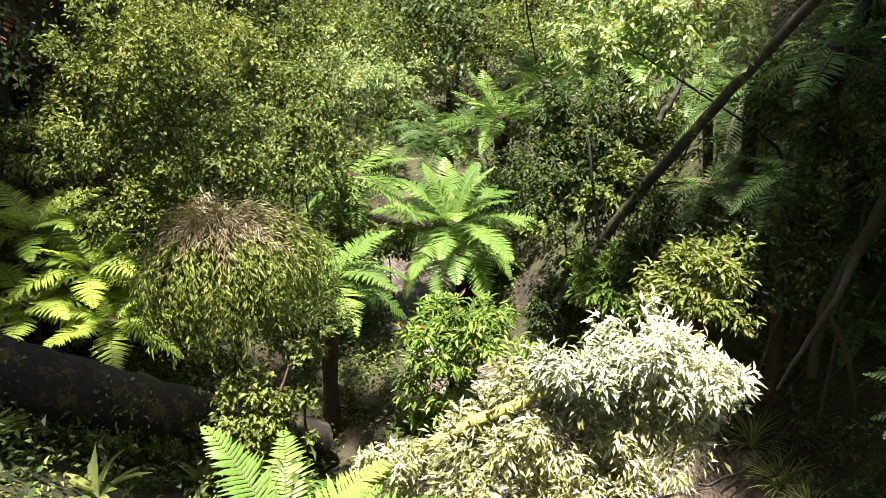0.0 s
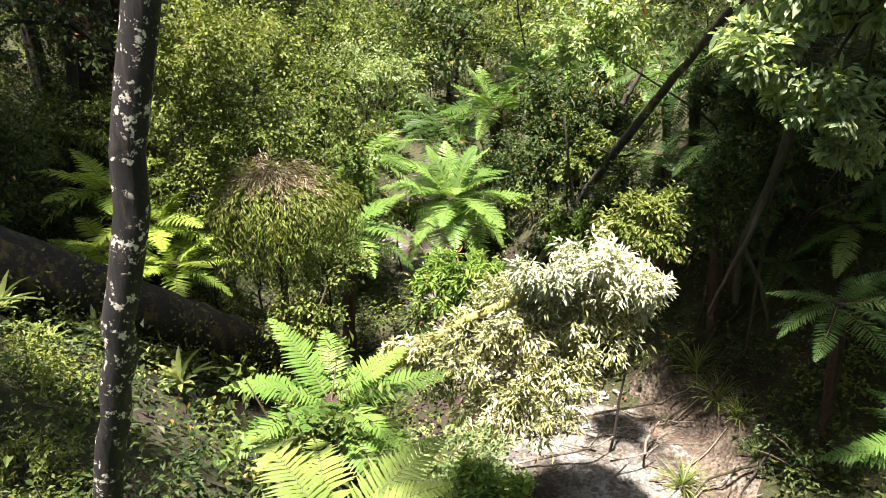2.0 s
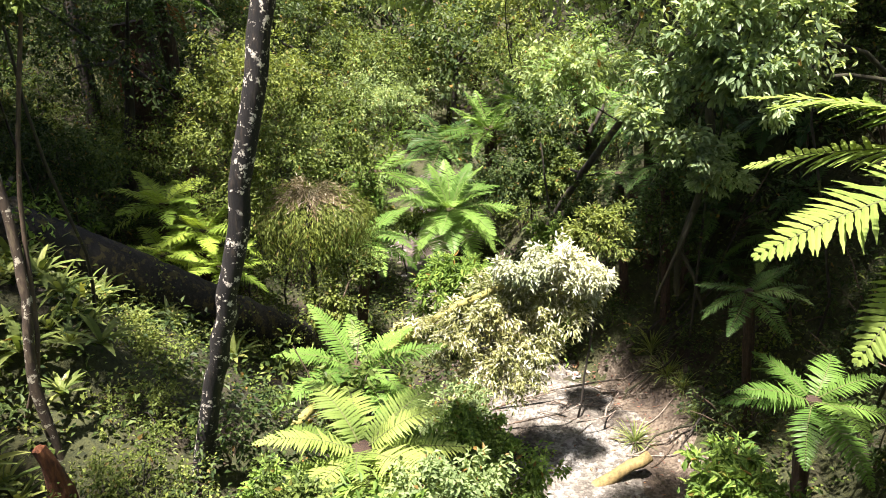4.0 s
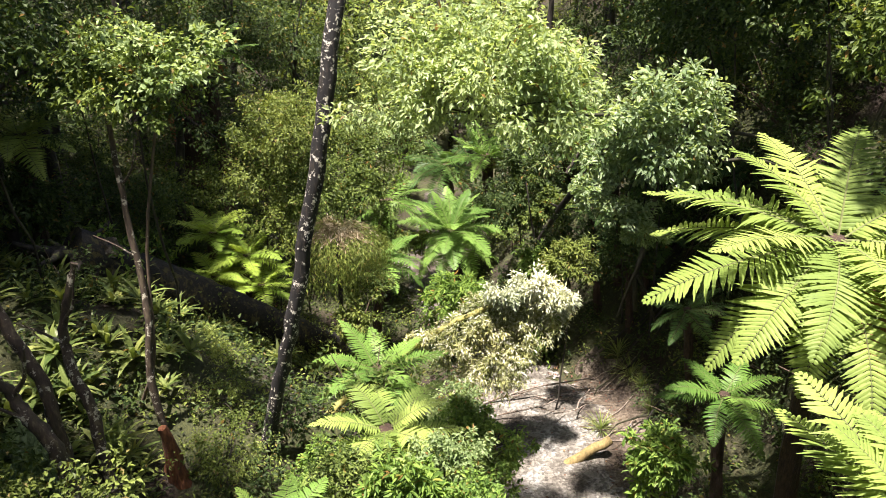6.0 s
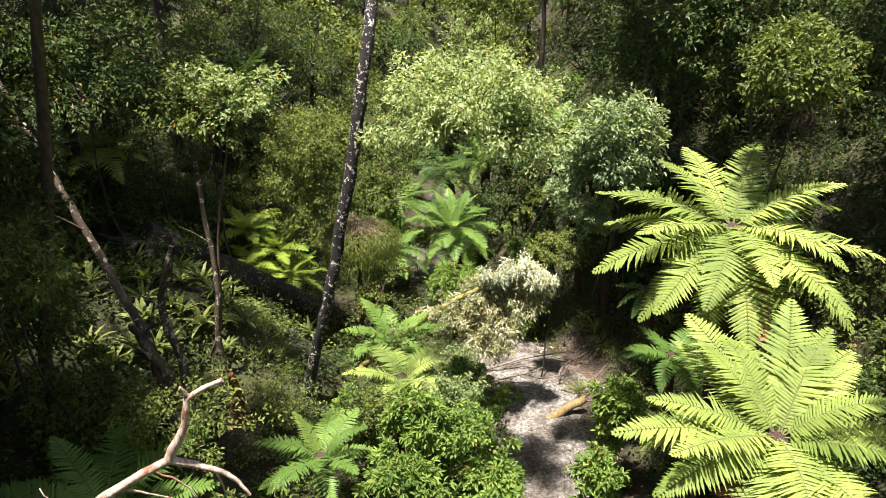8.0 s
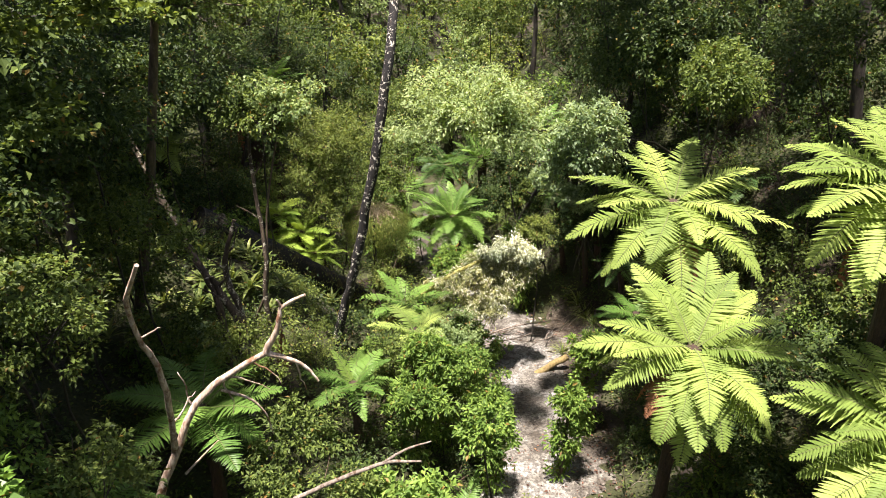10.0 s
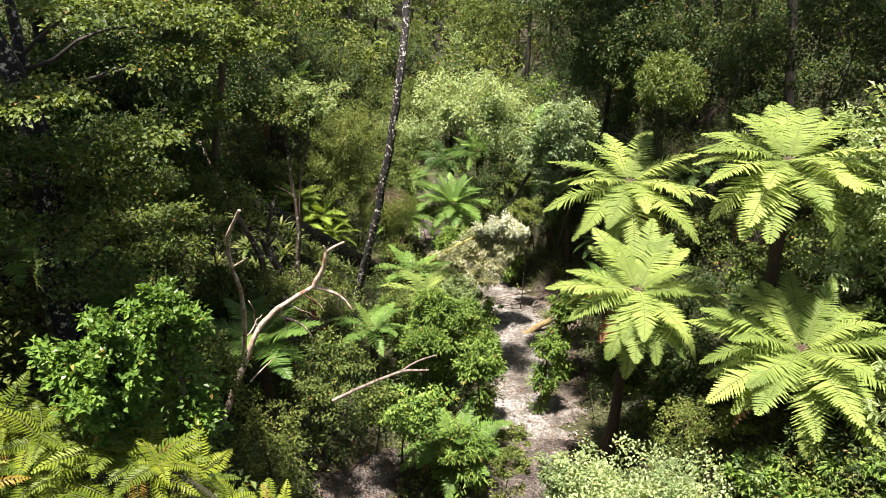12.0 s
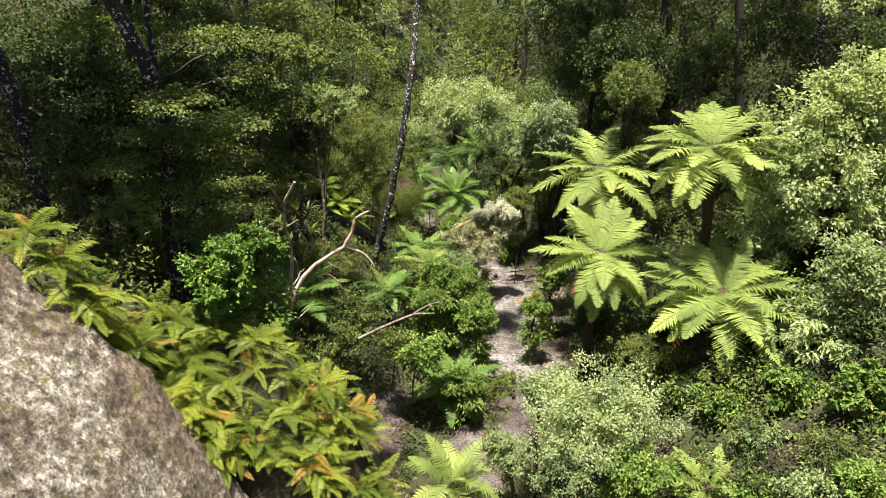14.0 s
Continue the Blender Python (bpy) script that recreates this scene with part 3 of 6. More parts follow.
def shrub(name, centre, radii, leaf_mat, label, seed=0, clumps=70, per=60, leaf=0.09, wide=0.5, droop=0.3, hang=0.0, shape="kite", bark=None, foot=None,
          trunk=0.05, category="shrub", group="", clump=0.3, limbs=9, shell=0.5, lower=-0.75, via=(), flat=1.0):
    """A shrub or small tree: trunk with limbs, and a leafy crown."""
    rng = np.random.default_rng(seed + 500)
    bark = bark or BARK_BROWN
    fx, fy = foot if foot else (centre[0] + rng.uniform(-0.3, 0.3), centre[1] + rng.uniform(-0.1, 0.5))
    base = np.array([fx, fy, on_ground(fx, fy) - 0.08])
    top = np.array(centre) - base
    tree = thing(name, base, label, category, group)
    blocks, c = crown_blocks(rng, radii, clumps, per, leaf, wide, droop, hang, shape, clump, shell, lower, flat)
    gap = top[2] - radii[2] * 0.6
    if foot is None and 0.35 < gap < 2.8 and base[1] < 10 and radii[0] < 1.0:      # leafy lower branches
        lower_leaves, _ = crown_blocks(rng, (radii[0] * 0.75, radii[1] * 0.75, gap * 0.5), int(14 + 12 * gap), 34, leaf, wide, droop, hang, shape, 0.36, shell, -0.95)
        blocks += [(v + np.array([-top[0] * 0.5, -top[1] * 0.5, -top[2] + gap * 0.55]), f, k) for v, f, k in lower_leaves]
    fork = top - np.array([0, 0, radii[2] * 0.45])
    if fork[2] < 0.1:
        fork = np.array([top[0], top[1], 0.12])
    way = np.array([(0, 0, 0), *[np.array(q) - base for q in via], fork], float)
    if via:
        stem = np.stack([np.interp(np.linspace(0, 1, 12), np.linspace(0, 1, len(way)), way[:, k]) for k in range(3)], 1)
        stem[1:-1] = (stem[:-2] + 2 * stem[1:-1] + stem[2:]) / 4
    else:
        stem = bent((0, 0, 0), fork, 8, 0, 0.03 * np.linalg.norm(fork), rng)
    wood = tube_blocks(stem, np.linspace(trunk * 1.3, trunk * 0.7, len(stem)), 8, 0, 0.06, rng)
    for k in range(min(limbs, len(c))):
        end = top + c[k] * 0.92
        wood += tube_blocks(bent(fork, end, 6, 0.05, 0.05 * np.linalg.norm(end - fork), rng), np.linspace(trunk * 0.55, trunk * 0.12, 6), 5, 0)
    part("trunk", arrays_mesh("trunk", wood, [bark], True), tree)
    crown = part("crown", arrays_mesh("crown", blocks, [leaf_mat]), tree)
    crown.location = top
    return tree


# ---- trunks, logs and dead wood ----


def log(name, line, radii, bark, label, category, sides=12, seed=0, rough=0.05, extra=()):
    rng = np.random.default_rng(seed + 900)
    line = np.asarray(line, float)
    base = line[0].copy()
    t = thing(name, base, label, category)
    s = np.linspace(0, 1, len(line))
    d = np.linspace(0, 1, max(10, (9 if sides > 20 else 4) * len(line)))
    fine = np.stack([np.interp(d, s, line[:, k] - base[k]) for k in range(3)], 1)
    fine[1:-1] = (fine[:-2] + 2 * fine[1:-1] + fine[2:]) / 4
    fine[1:-1] += rng.normal(size=fine[1:-1].shape) * np.mean(radii) * (0.03 if sides > 20 else 0.12)
    rad = np.interp(d, np.linspace(0, 1, len(radii)), radii)
    part("trunk", arrays_mesh("trunk", tube_blocks(fine, rad, sides, 0, rough, rng), [bark], True), t)
    for pts, r0, r1 in extra:
        p = np.asarray(pts, float) - base
        e = np.linspace(0, 1, len(p))
        g = np.linspace(0, 1, 3 * len(p))
        q = np.stack([np.interp(g, e, p[:, k]) for k in range(3)], 1)
        q[1:-1] = (q[:-2] + 5 * q[1:-1] + q[2:]) / 7 + rng.normal(size=q[1:-1].shape) * 0.3 * r1
        part("branch", arrays_mesh("branch", tube_blocks(q, np.linspace(r0, r1, len(q)), 7, 0, 0.08, rng), [bark], True), t)
    return t


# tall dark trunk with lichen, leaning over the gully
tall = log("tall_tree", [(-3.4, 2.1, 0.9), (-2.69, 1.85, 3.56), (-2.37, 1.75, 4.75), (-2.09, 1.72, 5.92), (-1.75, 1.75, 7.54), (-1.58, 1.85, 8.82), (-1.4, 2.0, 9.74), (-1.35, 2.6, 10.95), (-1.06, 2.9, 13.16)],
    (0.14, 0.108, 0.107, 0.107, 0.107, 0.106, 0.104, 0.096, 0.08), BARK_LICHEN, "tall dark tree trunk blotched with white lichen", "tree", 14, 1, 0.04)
# A crown above the view, added only to shade what lies below it.
def shade_crown(tree, at, radii, lm, seed):
    blocks, c = crown_blocks(np.random.default_rng(seed), radii, 84, 44, 0.27, 0.6, 0.3, 0.1, clump=0.24)
    part("crown", arrays_mesh("crown", blocks, [lm]), tree).location = Vector(at) - tree.location
    top = np.array(at) - np.array(tree.location)
    for k, e in enumerate(c[:7]):
        part("branch", arrays_mesh("branch", tube_blocks(bent(top - np.array([0, 0, radii[2] * 0.9]), top + e * 0.9, 6, 0, 0.1), np.linspace(0.07, 0.02, 6), 6, 0), [BARK_DARK], True), tree)


# set well aside from its trunk so that its shadow falls on the log
shade_crown(tall, (-5.4, 3.9, 17.0), (1.2, 1.1, 1.0), LEAF_DARK, 31)
SPRAYS = []
for k in range(4):
    blocks, c = crown_blocks(np.random.default_rng(310 + k), (1.15, 1.0, 0.42), 56, 40, 0.07, 0.75, 0.3, 0.03, clump=0.26, flat=0.35, shell=0.7)
    SPRAYS.append(arrays_mesh("spray", blocks, [(LEAF_MID, LEAF_DARK, LEAF_MID, LEAF_FRESH)[k]]))
spray_rng = np.random.default_rng(315)
# tall trunks; their unseen crowns are placed to shade slopes, wall and background
for k, (foot, bend, top, radii) in enumerate((((-5.3, -8.6), (-4.75, -8.8, 11.0), (-6.2, -10.4, 17.0), (1.6, 1.6, 1.0)), ((-8.6, -2.5), (-8.2, -2.6, 10.0), (-6.9, -4.4, 16.6), (2.8, 2.8, 2.1)), ((-7.6, -8.2), (-7.6, -8.4, 11.0), (-8.8, -9.0, 17.4), (2.2, 2.2, 1.4)),
                                             ((-9.8, 2.4), (-9.6, 2.6, 10.0), (-8.8, 3.5, 16.4), (2.5, 2.5, 1.9)), ((-8.4, -5.2), (-7.8, -5.2, 10.5), (-7.2, -4.8, 16.4), (2.4, 2.4, 1.8)), ((-9.6, 6.6), (-9.5, 6.8, 9.5), (-9.3, 7.5, 17.0), (2.8, 2.8, 1.7)), ((-11.4, 5.4), (-11.3, 5.2, 12.0), (-10.4, 4.6, 18.5), (2.6, 2.6, 1.8)),
                                             ((-12.2, 4.5), (-12.0, 4.4, 14.0), (-10.6, 4.6, 19.0), (3.0, 3.0, 2.0)), ((-12.2, 10.0), (-12.0, 10.0, 13.5), (-10.4, 9.4, 18.5), (3.2, 3.2, 2.0)), ((-10.5, 15.0), (-10.4, 14.8, 12.0), (-9.0, 14.0, 17.5), (3.0, 3.0, 2.0)),
                                             ((8.8, 8.2), (8.2, 8.0, 12.5), (5.4, 7.2, 16.0), (2.5, 2.7, 1.7)), ((9.2, 12.0), (8.6, 11.8, 12.5), (6.2, 11.2, 16.0), (2.6, 2.7, 1.7)), ((10.5, 0.8), (10.2, 0.7, 13.5), (8.0, 0.4, 17.5), (2.3, 2.3, 1.6)), ((9.8, 4.2), (8.9, 4.2, 13.0), (4.0, 4.5, 16.4), (1.8, 1.8, 1.4)))):
    base = (foot[0], foot[1], on_ground(*foot) - 0.2)
    mid = ((base[0] + bend[0]) / 2, (base[1] + bend[1]) / 2, (base[2] + bend[2]) / 2)
    tree = log("tall_tree", [base, mid, bend, (top[0], top[1], top[2] - radii[2])], (0.16, 0.13, 0.12, 0.09), BARK_LICHEN if k % 2 == 0 else BARK_DARK, "dark tall forest trunk with pale lichen and an added unseen shading crown", "tree", 12, 51 + k, 0.05)
    shade_crown(tree, top, radii, LEAF_DARK, 32 + k)
    for j in range(6 if k in (1, 3, 4) else 0):      # layered leafy sprays along the trunk
        up = (j + 0.6) / 6
        z = base[2] + 2.2 + up * (top[2] - radii[2] - base[2] - 2.6)
        q = np.array([base[0] + (bend[0] - base[0]) * min(1, (z - base[2]) / (bend[2] - base[2])), base[1], z])
        if z > bend[2]:
            q = np.array(bend) + (np.array(top) - np.array(bend)) * (z - bend[2]) / (top[2] - bend[2])
        a = spray_rng.uniform(-2.2, 0.9)
        e = q + np.array([math.cos(a) * 1.15, math.sin(a) * 1.15, 0.25])
        part("branch", arrays_mesh("branch", tube_blocks(bent(q - np.array(base), e - np.array(base), 6, 0.1, 0.06, spray_rng), np.linspace(0.04, 0.012, 6), 5, 0), [BARK_DARK], True), tree)
        c = part("spray", SPRAYS[(j + k) % 4], tree)
        c.matrix_basis = Matrix.LocRotScale(e - np.array(base), Euler((spray_rng.uniform(-0.2, 0.2), spray_rng.uniform(-0.2, 0.2), spray_rng.uniform(0, 6.28))), Vector((1, 1, 1)) * spray_rng.uniform(0.85, 1.3))
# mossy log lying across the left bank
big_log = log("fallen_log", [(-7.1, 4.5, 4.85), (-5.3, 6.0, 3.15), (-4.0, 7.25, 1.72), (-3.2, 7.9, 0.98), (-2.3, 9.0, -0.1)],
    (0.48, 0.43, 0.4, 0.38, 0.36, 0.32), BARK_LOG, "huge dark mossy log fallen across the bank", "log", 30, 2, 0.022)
fringe_rng = np.random.default_rng(12)
q = fringe_rng.uniform(0.12, 0.85, 260)
ends = np.array([(-7.1, 4.5, 4.85), (-5.3, 6.0, 3.15), (-4.0, 7.25, 1.72), (-3.2, 7.9, 0.98), (-2.3, 9.0, -0.1)])
hang = np.stack([np.interp(q, np.linspace(0, 1, 5), ends[:, k]) for k in range(3)], 1) + np.array([0.12, -0.34, -0.12]) + fringe_rng.normal(size=(260, 3)) * 0.07
k8 = np.repeat(np.arange(260), 9)
down = fringe_rng.uniform(0, 1, len(k8)) * fringe_rng.uniform(0.1, 0.42, 260)[k8]
at = hang[k8] + np.stack([fringe_rng.normal(size=len(k8)) * 0.02, fringe_rng.normal(size=len(k8)) * 0.02, -down], 1)
v, f = leaf_block(at, np.stack([fringe_rng.normal(size=len(k8)), fringe_rng.normal(size=len(k8)), np.full(len(k8), -1.2)], 1), unit(fringe_rng.normal(size=at.shape)) + np.array([0, -0.8, 0.3]), 0.07, 0.028)
at = np.stack([np.interp(q, np.linspace(0, 1, 5), ends[:, k]) for k in range(3)], 1)[k8]
spread = unit(fringe_rng.normal(size=at.shape) + np.array([0.5, -1.0, 0.35]))
patch = np.sin(q * 31.0)[k8] + fringe_rng.normal(size=len(k8)) * 0.5 > 0.1
at = (at + spread * 0.41 + fringe_rng.normal(size=at.shape) * 0.05)[patch]
tuft_v, tuft_f = leaf_block(at, unit(fringe_rng.normal(size=at.shape)) + spread[patch] * 0.5, spread[patch], 0.06, 0.035)
part("moss", arrays_mesh("moss", [(tuft_v - np.array(big_log.location), tuft_f, 0)], [LEAF_STRAP]), big_log, "olive moss cushions")
part("hanging_moss", arrays_mesh("hanging_moss", [(v - np.array(big_log.location), f, 0)], [LEAF_STRAP]), big_log, "fringe of hanging moss and small ferns")
# dark pole leaning against the right wall of the gully
log("leaning_trunk", [(1.19, 11.3, 0.6), (1.71, 10.8, 1.68), (2.25, 10.0, 3.3), (2.65, 9.2, 4.51), (3.06, 8.5, 5.56), (3.38, 7.9, 6.4), (3.66, 7.2, 7.15), (3.9, 6.8, 7.64)],
    (0.09, 0.088, 0.08, 0.072, 0.064, 0.058, 0.052, 0.04), BARK_DARK, "bare dark trunk leaning against the gully wall", "fallen tree", 12, 3, 0.04,
    [([(2.66, 9.9, 4.88), (2.81, 9.9, 5.19), (2.98, 10.0, 5.56)], 0.05, 0.03), ([(2.31, 9.7, 4.15), (2.6, 9.4, 4.1), (2.84, 9.2, 4.22)], 0.03, 0.012),
     ([(1.92, 9.5, 3.27), (1.8, 9.5, 3.87), (1.64, 9.6, 4.73)], 0.03, 0.015)])
# bleached dead tree with forked limbs
dead = log("dead_tree", [(-4.6, -5.0, 3.42), (-4.03, -4.9, 4.79), (-3.69, -4.8, 5.59), (-3.27, -4.7, 6.0), (-2.57, -4.7, 6.44)],
    (0.072, 0.062, 0.056, 0.05, 0.042), WOOD_BLEACHED, "bleached forked dead tree bare of bark", "dead tree", 9, 4, 0.05,
    [([(-2.57, -4.7, 6.44), (-2.36, -4.7, 6.86), (-2.29, -4.7, 7.19), (-1.94, -4.7, 7.37)], 0.05, 0.02),
     ([(-2.29, -4.7, 7.19), (-2.33, -4.75, 7.31)], 0.025, 0.012),
     ([(-2.57, -4.7, 6.44), (-2.21, -4.6, 6.27), (-2.02, -4.5, 6.06), (-1.9, -4.5, 5.85)], 0.042, 0.016),
     ([(-4.03, -4.9, 4.79), (-3.8, -5.3, 5.76), (-3.59, -5.8, 6.88), (-3.6, -6.1, 7.36), (-3.5, -6.5, 8.12), (-3.14, -6.8, 8.73)], 0.05, 0.024),
     ([(-3.29, -4.7, 5.79), (-2.93, -4.5, 5.52), (-2.75, -4.4, 5.18), (-2.72, -4.3, 4.73)], 0.025, 0.008),
     ([(-3.98, -4.8, 4.32), (-3.75, -4.6, 4.52), (-3.52, -4.5, 4.73)], 0.02, 0.008)])
twig_rng = np.random.default_rng(44)
for a, b in (((-3.18, -4.7, 6.02), (-2.67, -4.4, 5.62)), ((-2.8, -4.7, 6.31), (-2.45, -4.5, 5.79)), ((-2.21, -4.6, 6.27), (-2.11, -4.4, 5.63)), ((-3.6, -6.1, 7.36), (-3.25, -6.3, 7.72)), ((-3.82, -5.2, 5.59), (-3.53, -5.0, 5.97)),
             ((-3.69, -4.8, 5.59), (-3.8, -4.9, 6.21)), ((-3.27, -4.7, 6.0), (-3.27, -4.4, 5.17))):
    line = bent(np.array(a) - np.array(dead.location), np.array(b) - np.array(dead.location), 7, 0.03, 0.06, twig_rng)
    part("twig", arrays_mesh("twig", tube_blocks(line, np.linspace(0.018, 0.005, 7), 5, 0), [WOOD_BLEACHED], True), dead)
log("broken_branch", [(-2.31, -4.9, 3.98), (-1.55, -4.85, 4.38), (-0.9, -4.85, 4.7), (-0.36, -4.9, 4.76)],
    (0.038, 0.036, 0.03, 0.015), BARK_RED, "barkless grey branch lying across shrubs", "dead branch", 8, 5, 0.05,
    [([(-0.9, -4.85, 4.7), (-0.59, -4.8, 4.9), (-0.22, -4.8, 5.05)], 0.025, 0.012)])
# rotten red-brown log and stump on the left bank
log("rotten_log", [(-3.67, 1.25, 1.33), (-3.99, 1.0, 2.7), (-4.02, 0.8, 3.81)], (0.18, 0.17, 0.06), WOOD_RUST, "rotten rust-brown log breaking apart", "log", 11, 6, 0.14)
# ochre log across the stream bed
log("short_log", [(3.31, 5.0, 0.6), (1.96, 4.6, -0.06)], (0.1, 0.11), WOOD_OCHRE, "weathered ochre log lying across the gravel", "log", 10, 7, 0.05)
log("mossy_log", [(x, y, on_ground(x, y) + 0.12) for x, y in ((4.7, -8.3), (5.3, -8.1), (5.95, -8.0))], (0.07, 0.075, 0.06), BARK_GREEN, "mossy fallen log below the tree ferns", "log", 9, 8, 0.08)
for k, (pts, r) in enumerate(((((0.7, 6.8, -0.07), (1.89, 7.1, 0.85), (3.38, 7.6, 1.23)), 0.045), (((2.14, 6.6, 0.77), (1.91, 6.7, 1.31)), 0.06), (((2.79, 6.2, 0.65), (2.86, 6.5, 1.27), (3.19, 7.0, 1.51)), 0.035),
                              (((0.92, 6.2, 0.23), (2.03, 6.3, 1.1), (2.39, 6.6, 1.26)), 0.03), (((2.24, 6.0, 0.77), (2.81, 6.2, 1.06), (3.02, 6.4, 1.6)), 0.025), (((2.23, 5.7, 0.45), (2.43, 5.9, 1.12), (2.53, 6.0, 1.32)), 0.022))):
    pts = np.array(pts, float)
    g = ground_height(pts[:, 0], pts[:, 1])
    pts[:, 2] = np.clip(pts[:, 2], g + 0.08, g + 0.4)
    log("fallen_stick", pts, (r * 0.6, r * 0.5, r * 0.3), BARK_RED, "bare fallen stick on the stream bank", "stick", 6, 20 + k, 0.1)
rng = np.random.default_rng(27)
for k in range(26):
    x, y, a, ln = rng.uniform(1.2, 4.0), rng.uniform(5.4, 7.9), rng.uniform(-0.6, 0.9), rng.uniform(0.4, 1.3)
    g = np.linspace(-0.5, 0.5, 5)
    pts = np.stack([x + g * ln * math.cos(a), y + g * ln * math.sin(a), 0 * g], 1) + rng.normal(size=(5, 3)) * 0.02
    pts[:, 2] = ground_height(pts[:, 0], pts[:, 1]) + 0.09 + rng.uniform(0, 0.14) * np.linspace(0, 1, 5)
    r = rng.uniform(0.006, 0.016)
    log("fallen_stick", pts, (r, r * 0.8, r * 0.5), BARK_RED if k % 3 else BARK_BROWN, "thin dry twig lying among the flood litter", "stick", 5, 120 + k, 0.1)
bare = np.array((3.81, -0.80, on_ground(3.81, -0.80) - 0.05))
log("bare_sapling", [bare, bare + np.array([0.05, 0, 0.4]), bare + np.array([-0.02, 0.05, 0.8]), bare + np.array([-0.1, 0.05, 1.2])], (0.014, 0.011, 0.005), BARK_RED, "small leafless grey sapling beside the gravel", "sapling", 6, 160, 0.06,
    [([bare + np.array(q) for q in line], 0.008, 0.003) for line in (((0.05, 0, 0.4), (0.3, 0.05, 0.6), (0.5, 0.1, 0.95)), ((0.0, 0.04, 0.65), (0.2, 0.0, 0.95), (0.22, 0.0, 1.3)), ((0.3, 0.05, 0.6), (0.55, 0.0, 0.68)), ((0.03, 0, 0.5), (-0.25, 0.1, 0.75), (-0.35, 0.1, 1.05)))])
# thin trunks on the left slope
for k, (a, b, c, r) in enumerate((((-4.15, -1.2, 4.7), (-4.34, -1.25, 5.45), (-4.55, -1.3, 6.0), 0.085), ((-4.97, 0.0, 4.56), (-5.37, 0.2, 5.52), (-5.98, 0.5, 6.69), 0.08), ((-4.57, 0.2, 3.89), (-4.89, 0.4, 5.04), (-4.91, 0.5, 5.63), 0.075), ((-4.49, 1.6, 4.09), (-4.47, 1.8, 5.99), (-4.63, 2.0, 7.95), 0.055))):
    p = np.array([a, b, c], float)
    p = np.array([p[0], (p[0] + p[1]) / 2 + np.array([0.09, 0, 0]), p[1], (p[1] + p[2]) / 2 + np.array([-0.04, 0.05, 0]), p[2]])
    if k == 1:
        p = np.concatenate([p, [(-6.5, 0.7, 7.7), (-7.3, 1.0, 9.2)]])
    if k == 2:
        p = np.concatenate([p, [(-4.65, 0.6, 6.43)]])
    p = np.concatenate([[[p[0, 0] + 0.1, p[0, 1], on_ground(p[0, 0], p[0, 1]) - 0.1]], p])
    log("slender_tree", p, (r * 1.1, r, r * 0.85, r * 0.6), BARK_MOTTLED, "slender lichened trunk leaning over the bank", "tree", 9, 30 + k, 0.07,
        [([p[-2], p[-2] + np.array([0.25, -0.1, 0.3]), p[-2] + np.array([0.4, -0.2, 0.75])], r * 0.4, 0.008), ([p[-3], p[-3] + np.array([-0.2, -0.15, 0.25]), p[-3] + np.array([-0.45, -0.2, 0.4])], r * 0.3, 0.006)])
# red-brown trunks behind on the upper slope
brown = log("brown_trunk", [(-7.9, 12.6, 3.6), (-7.67, 12.5, 5.3), (-7.9, 12.5, 6.69)], (0.45, 0.4, 0.36), FERN_BARK, "broad red-brown shaggy trunk", "tree", 14, 41, 0.1)
for k in range(11):      # shaggy dead fronds round its top
    add_frond(brown, "dead_frond", FRONDS["dead", k % 2], Vector((-7.9, 12.5, 6.6)) - brown.location, k * 0.62, radians(-72 + 9 * (k % 3)), 1.5 + 0.12 * (k % 4), FERN_DEAD, 0.0, "hanging dry brown frond")

# ---- tree ferns ----
near_fern = tree_fern((3.96, -3.2, 5.8), 1.72, FERN_BRIGHT, "bright green tree fern with brown skirt of dead fronds", 34, True, (3.8, -2.8), 0.12, 1, 6, low=-20, high=34, tip=(26, 258))
for az, el, size in ((238, -46, 1.5), (214, -28, 1.35), (262, -58, 1.3)):      # browned fronds in front
    add_frond(near_fern, "dead_frond", FRONDS["fine", 2], Vector((3.96, -3.2, 5.68)) - near_fern.location, radians(az), radians(el), size, FERN_DEAD, 0.1, "hanging dry brown frond")
tree_fern((6.1, -4.2, 8.95), 1.7, FERN_BRIGHT, "tall bright green tree fern above the gully", 34, True, (6.6, -3.6), 0.12, 2, 2, low=-18, high=36, tip=(20, 255))
tree_fern((6.4, -5.5, 5.8), 1.85, FERN_BRIGHT, "broad bright green tree fern with dark hollow crown", 40, True, (6.9, -5.0), 0.12, 3, 3, low=-18, high=36, tip=(20, 255))
tree_fern((4.35, 0.25, 7.12), 2.05, FERN_BRIGHT, "large light green tree fern with drooping fronds", 26, True, (4.9, 0.9), 0.13, 4, 3, low=-30, high=32, tip=(22, 250))
tree_fern((-0.29, 14.2, 1.6), 1.8, FERN_MID, "bright green tree fern in the middle of the gully", 36, True, (0.0, 14.9), 0.13, 5, 1, low=-35, high=65, tip=(10, 270))
tree_fern((-0.7, 21.0, 1.81), 2.1, FERN_DEEP, "deep green tree fern with dark trunk", 20, False, None, 0.2, 6, 2, low=-30, high=45)
tree_fern((0.52, 31.0, 2.75), 1.2, FERN_BRIGHT, "small pale fern on a bare reddish trunk", 14, False, None, 0.3, 7, 0, low=5, high=75)
tree_fern((0.88, 19.0, 2.81), 1.7, FERN_MID, "light green tree fern among shrubs", 18, False, None, 0.2, 8, 1)
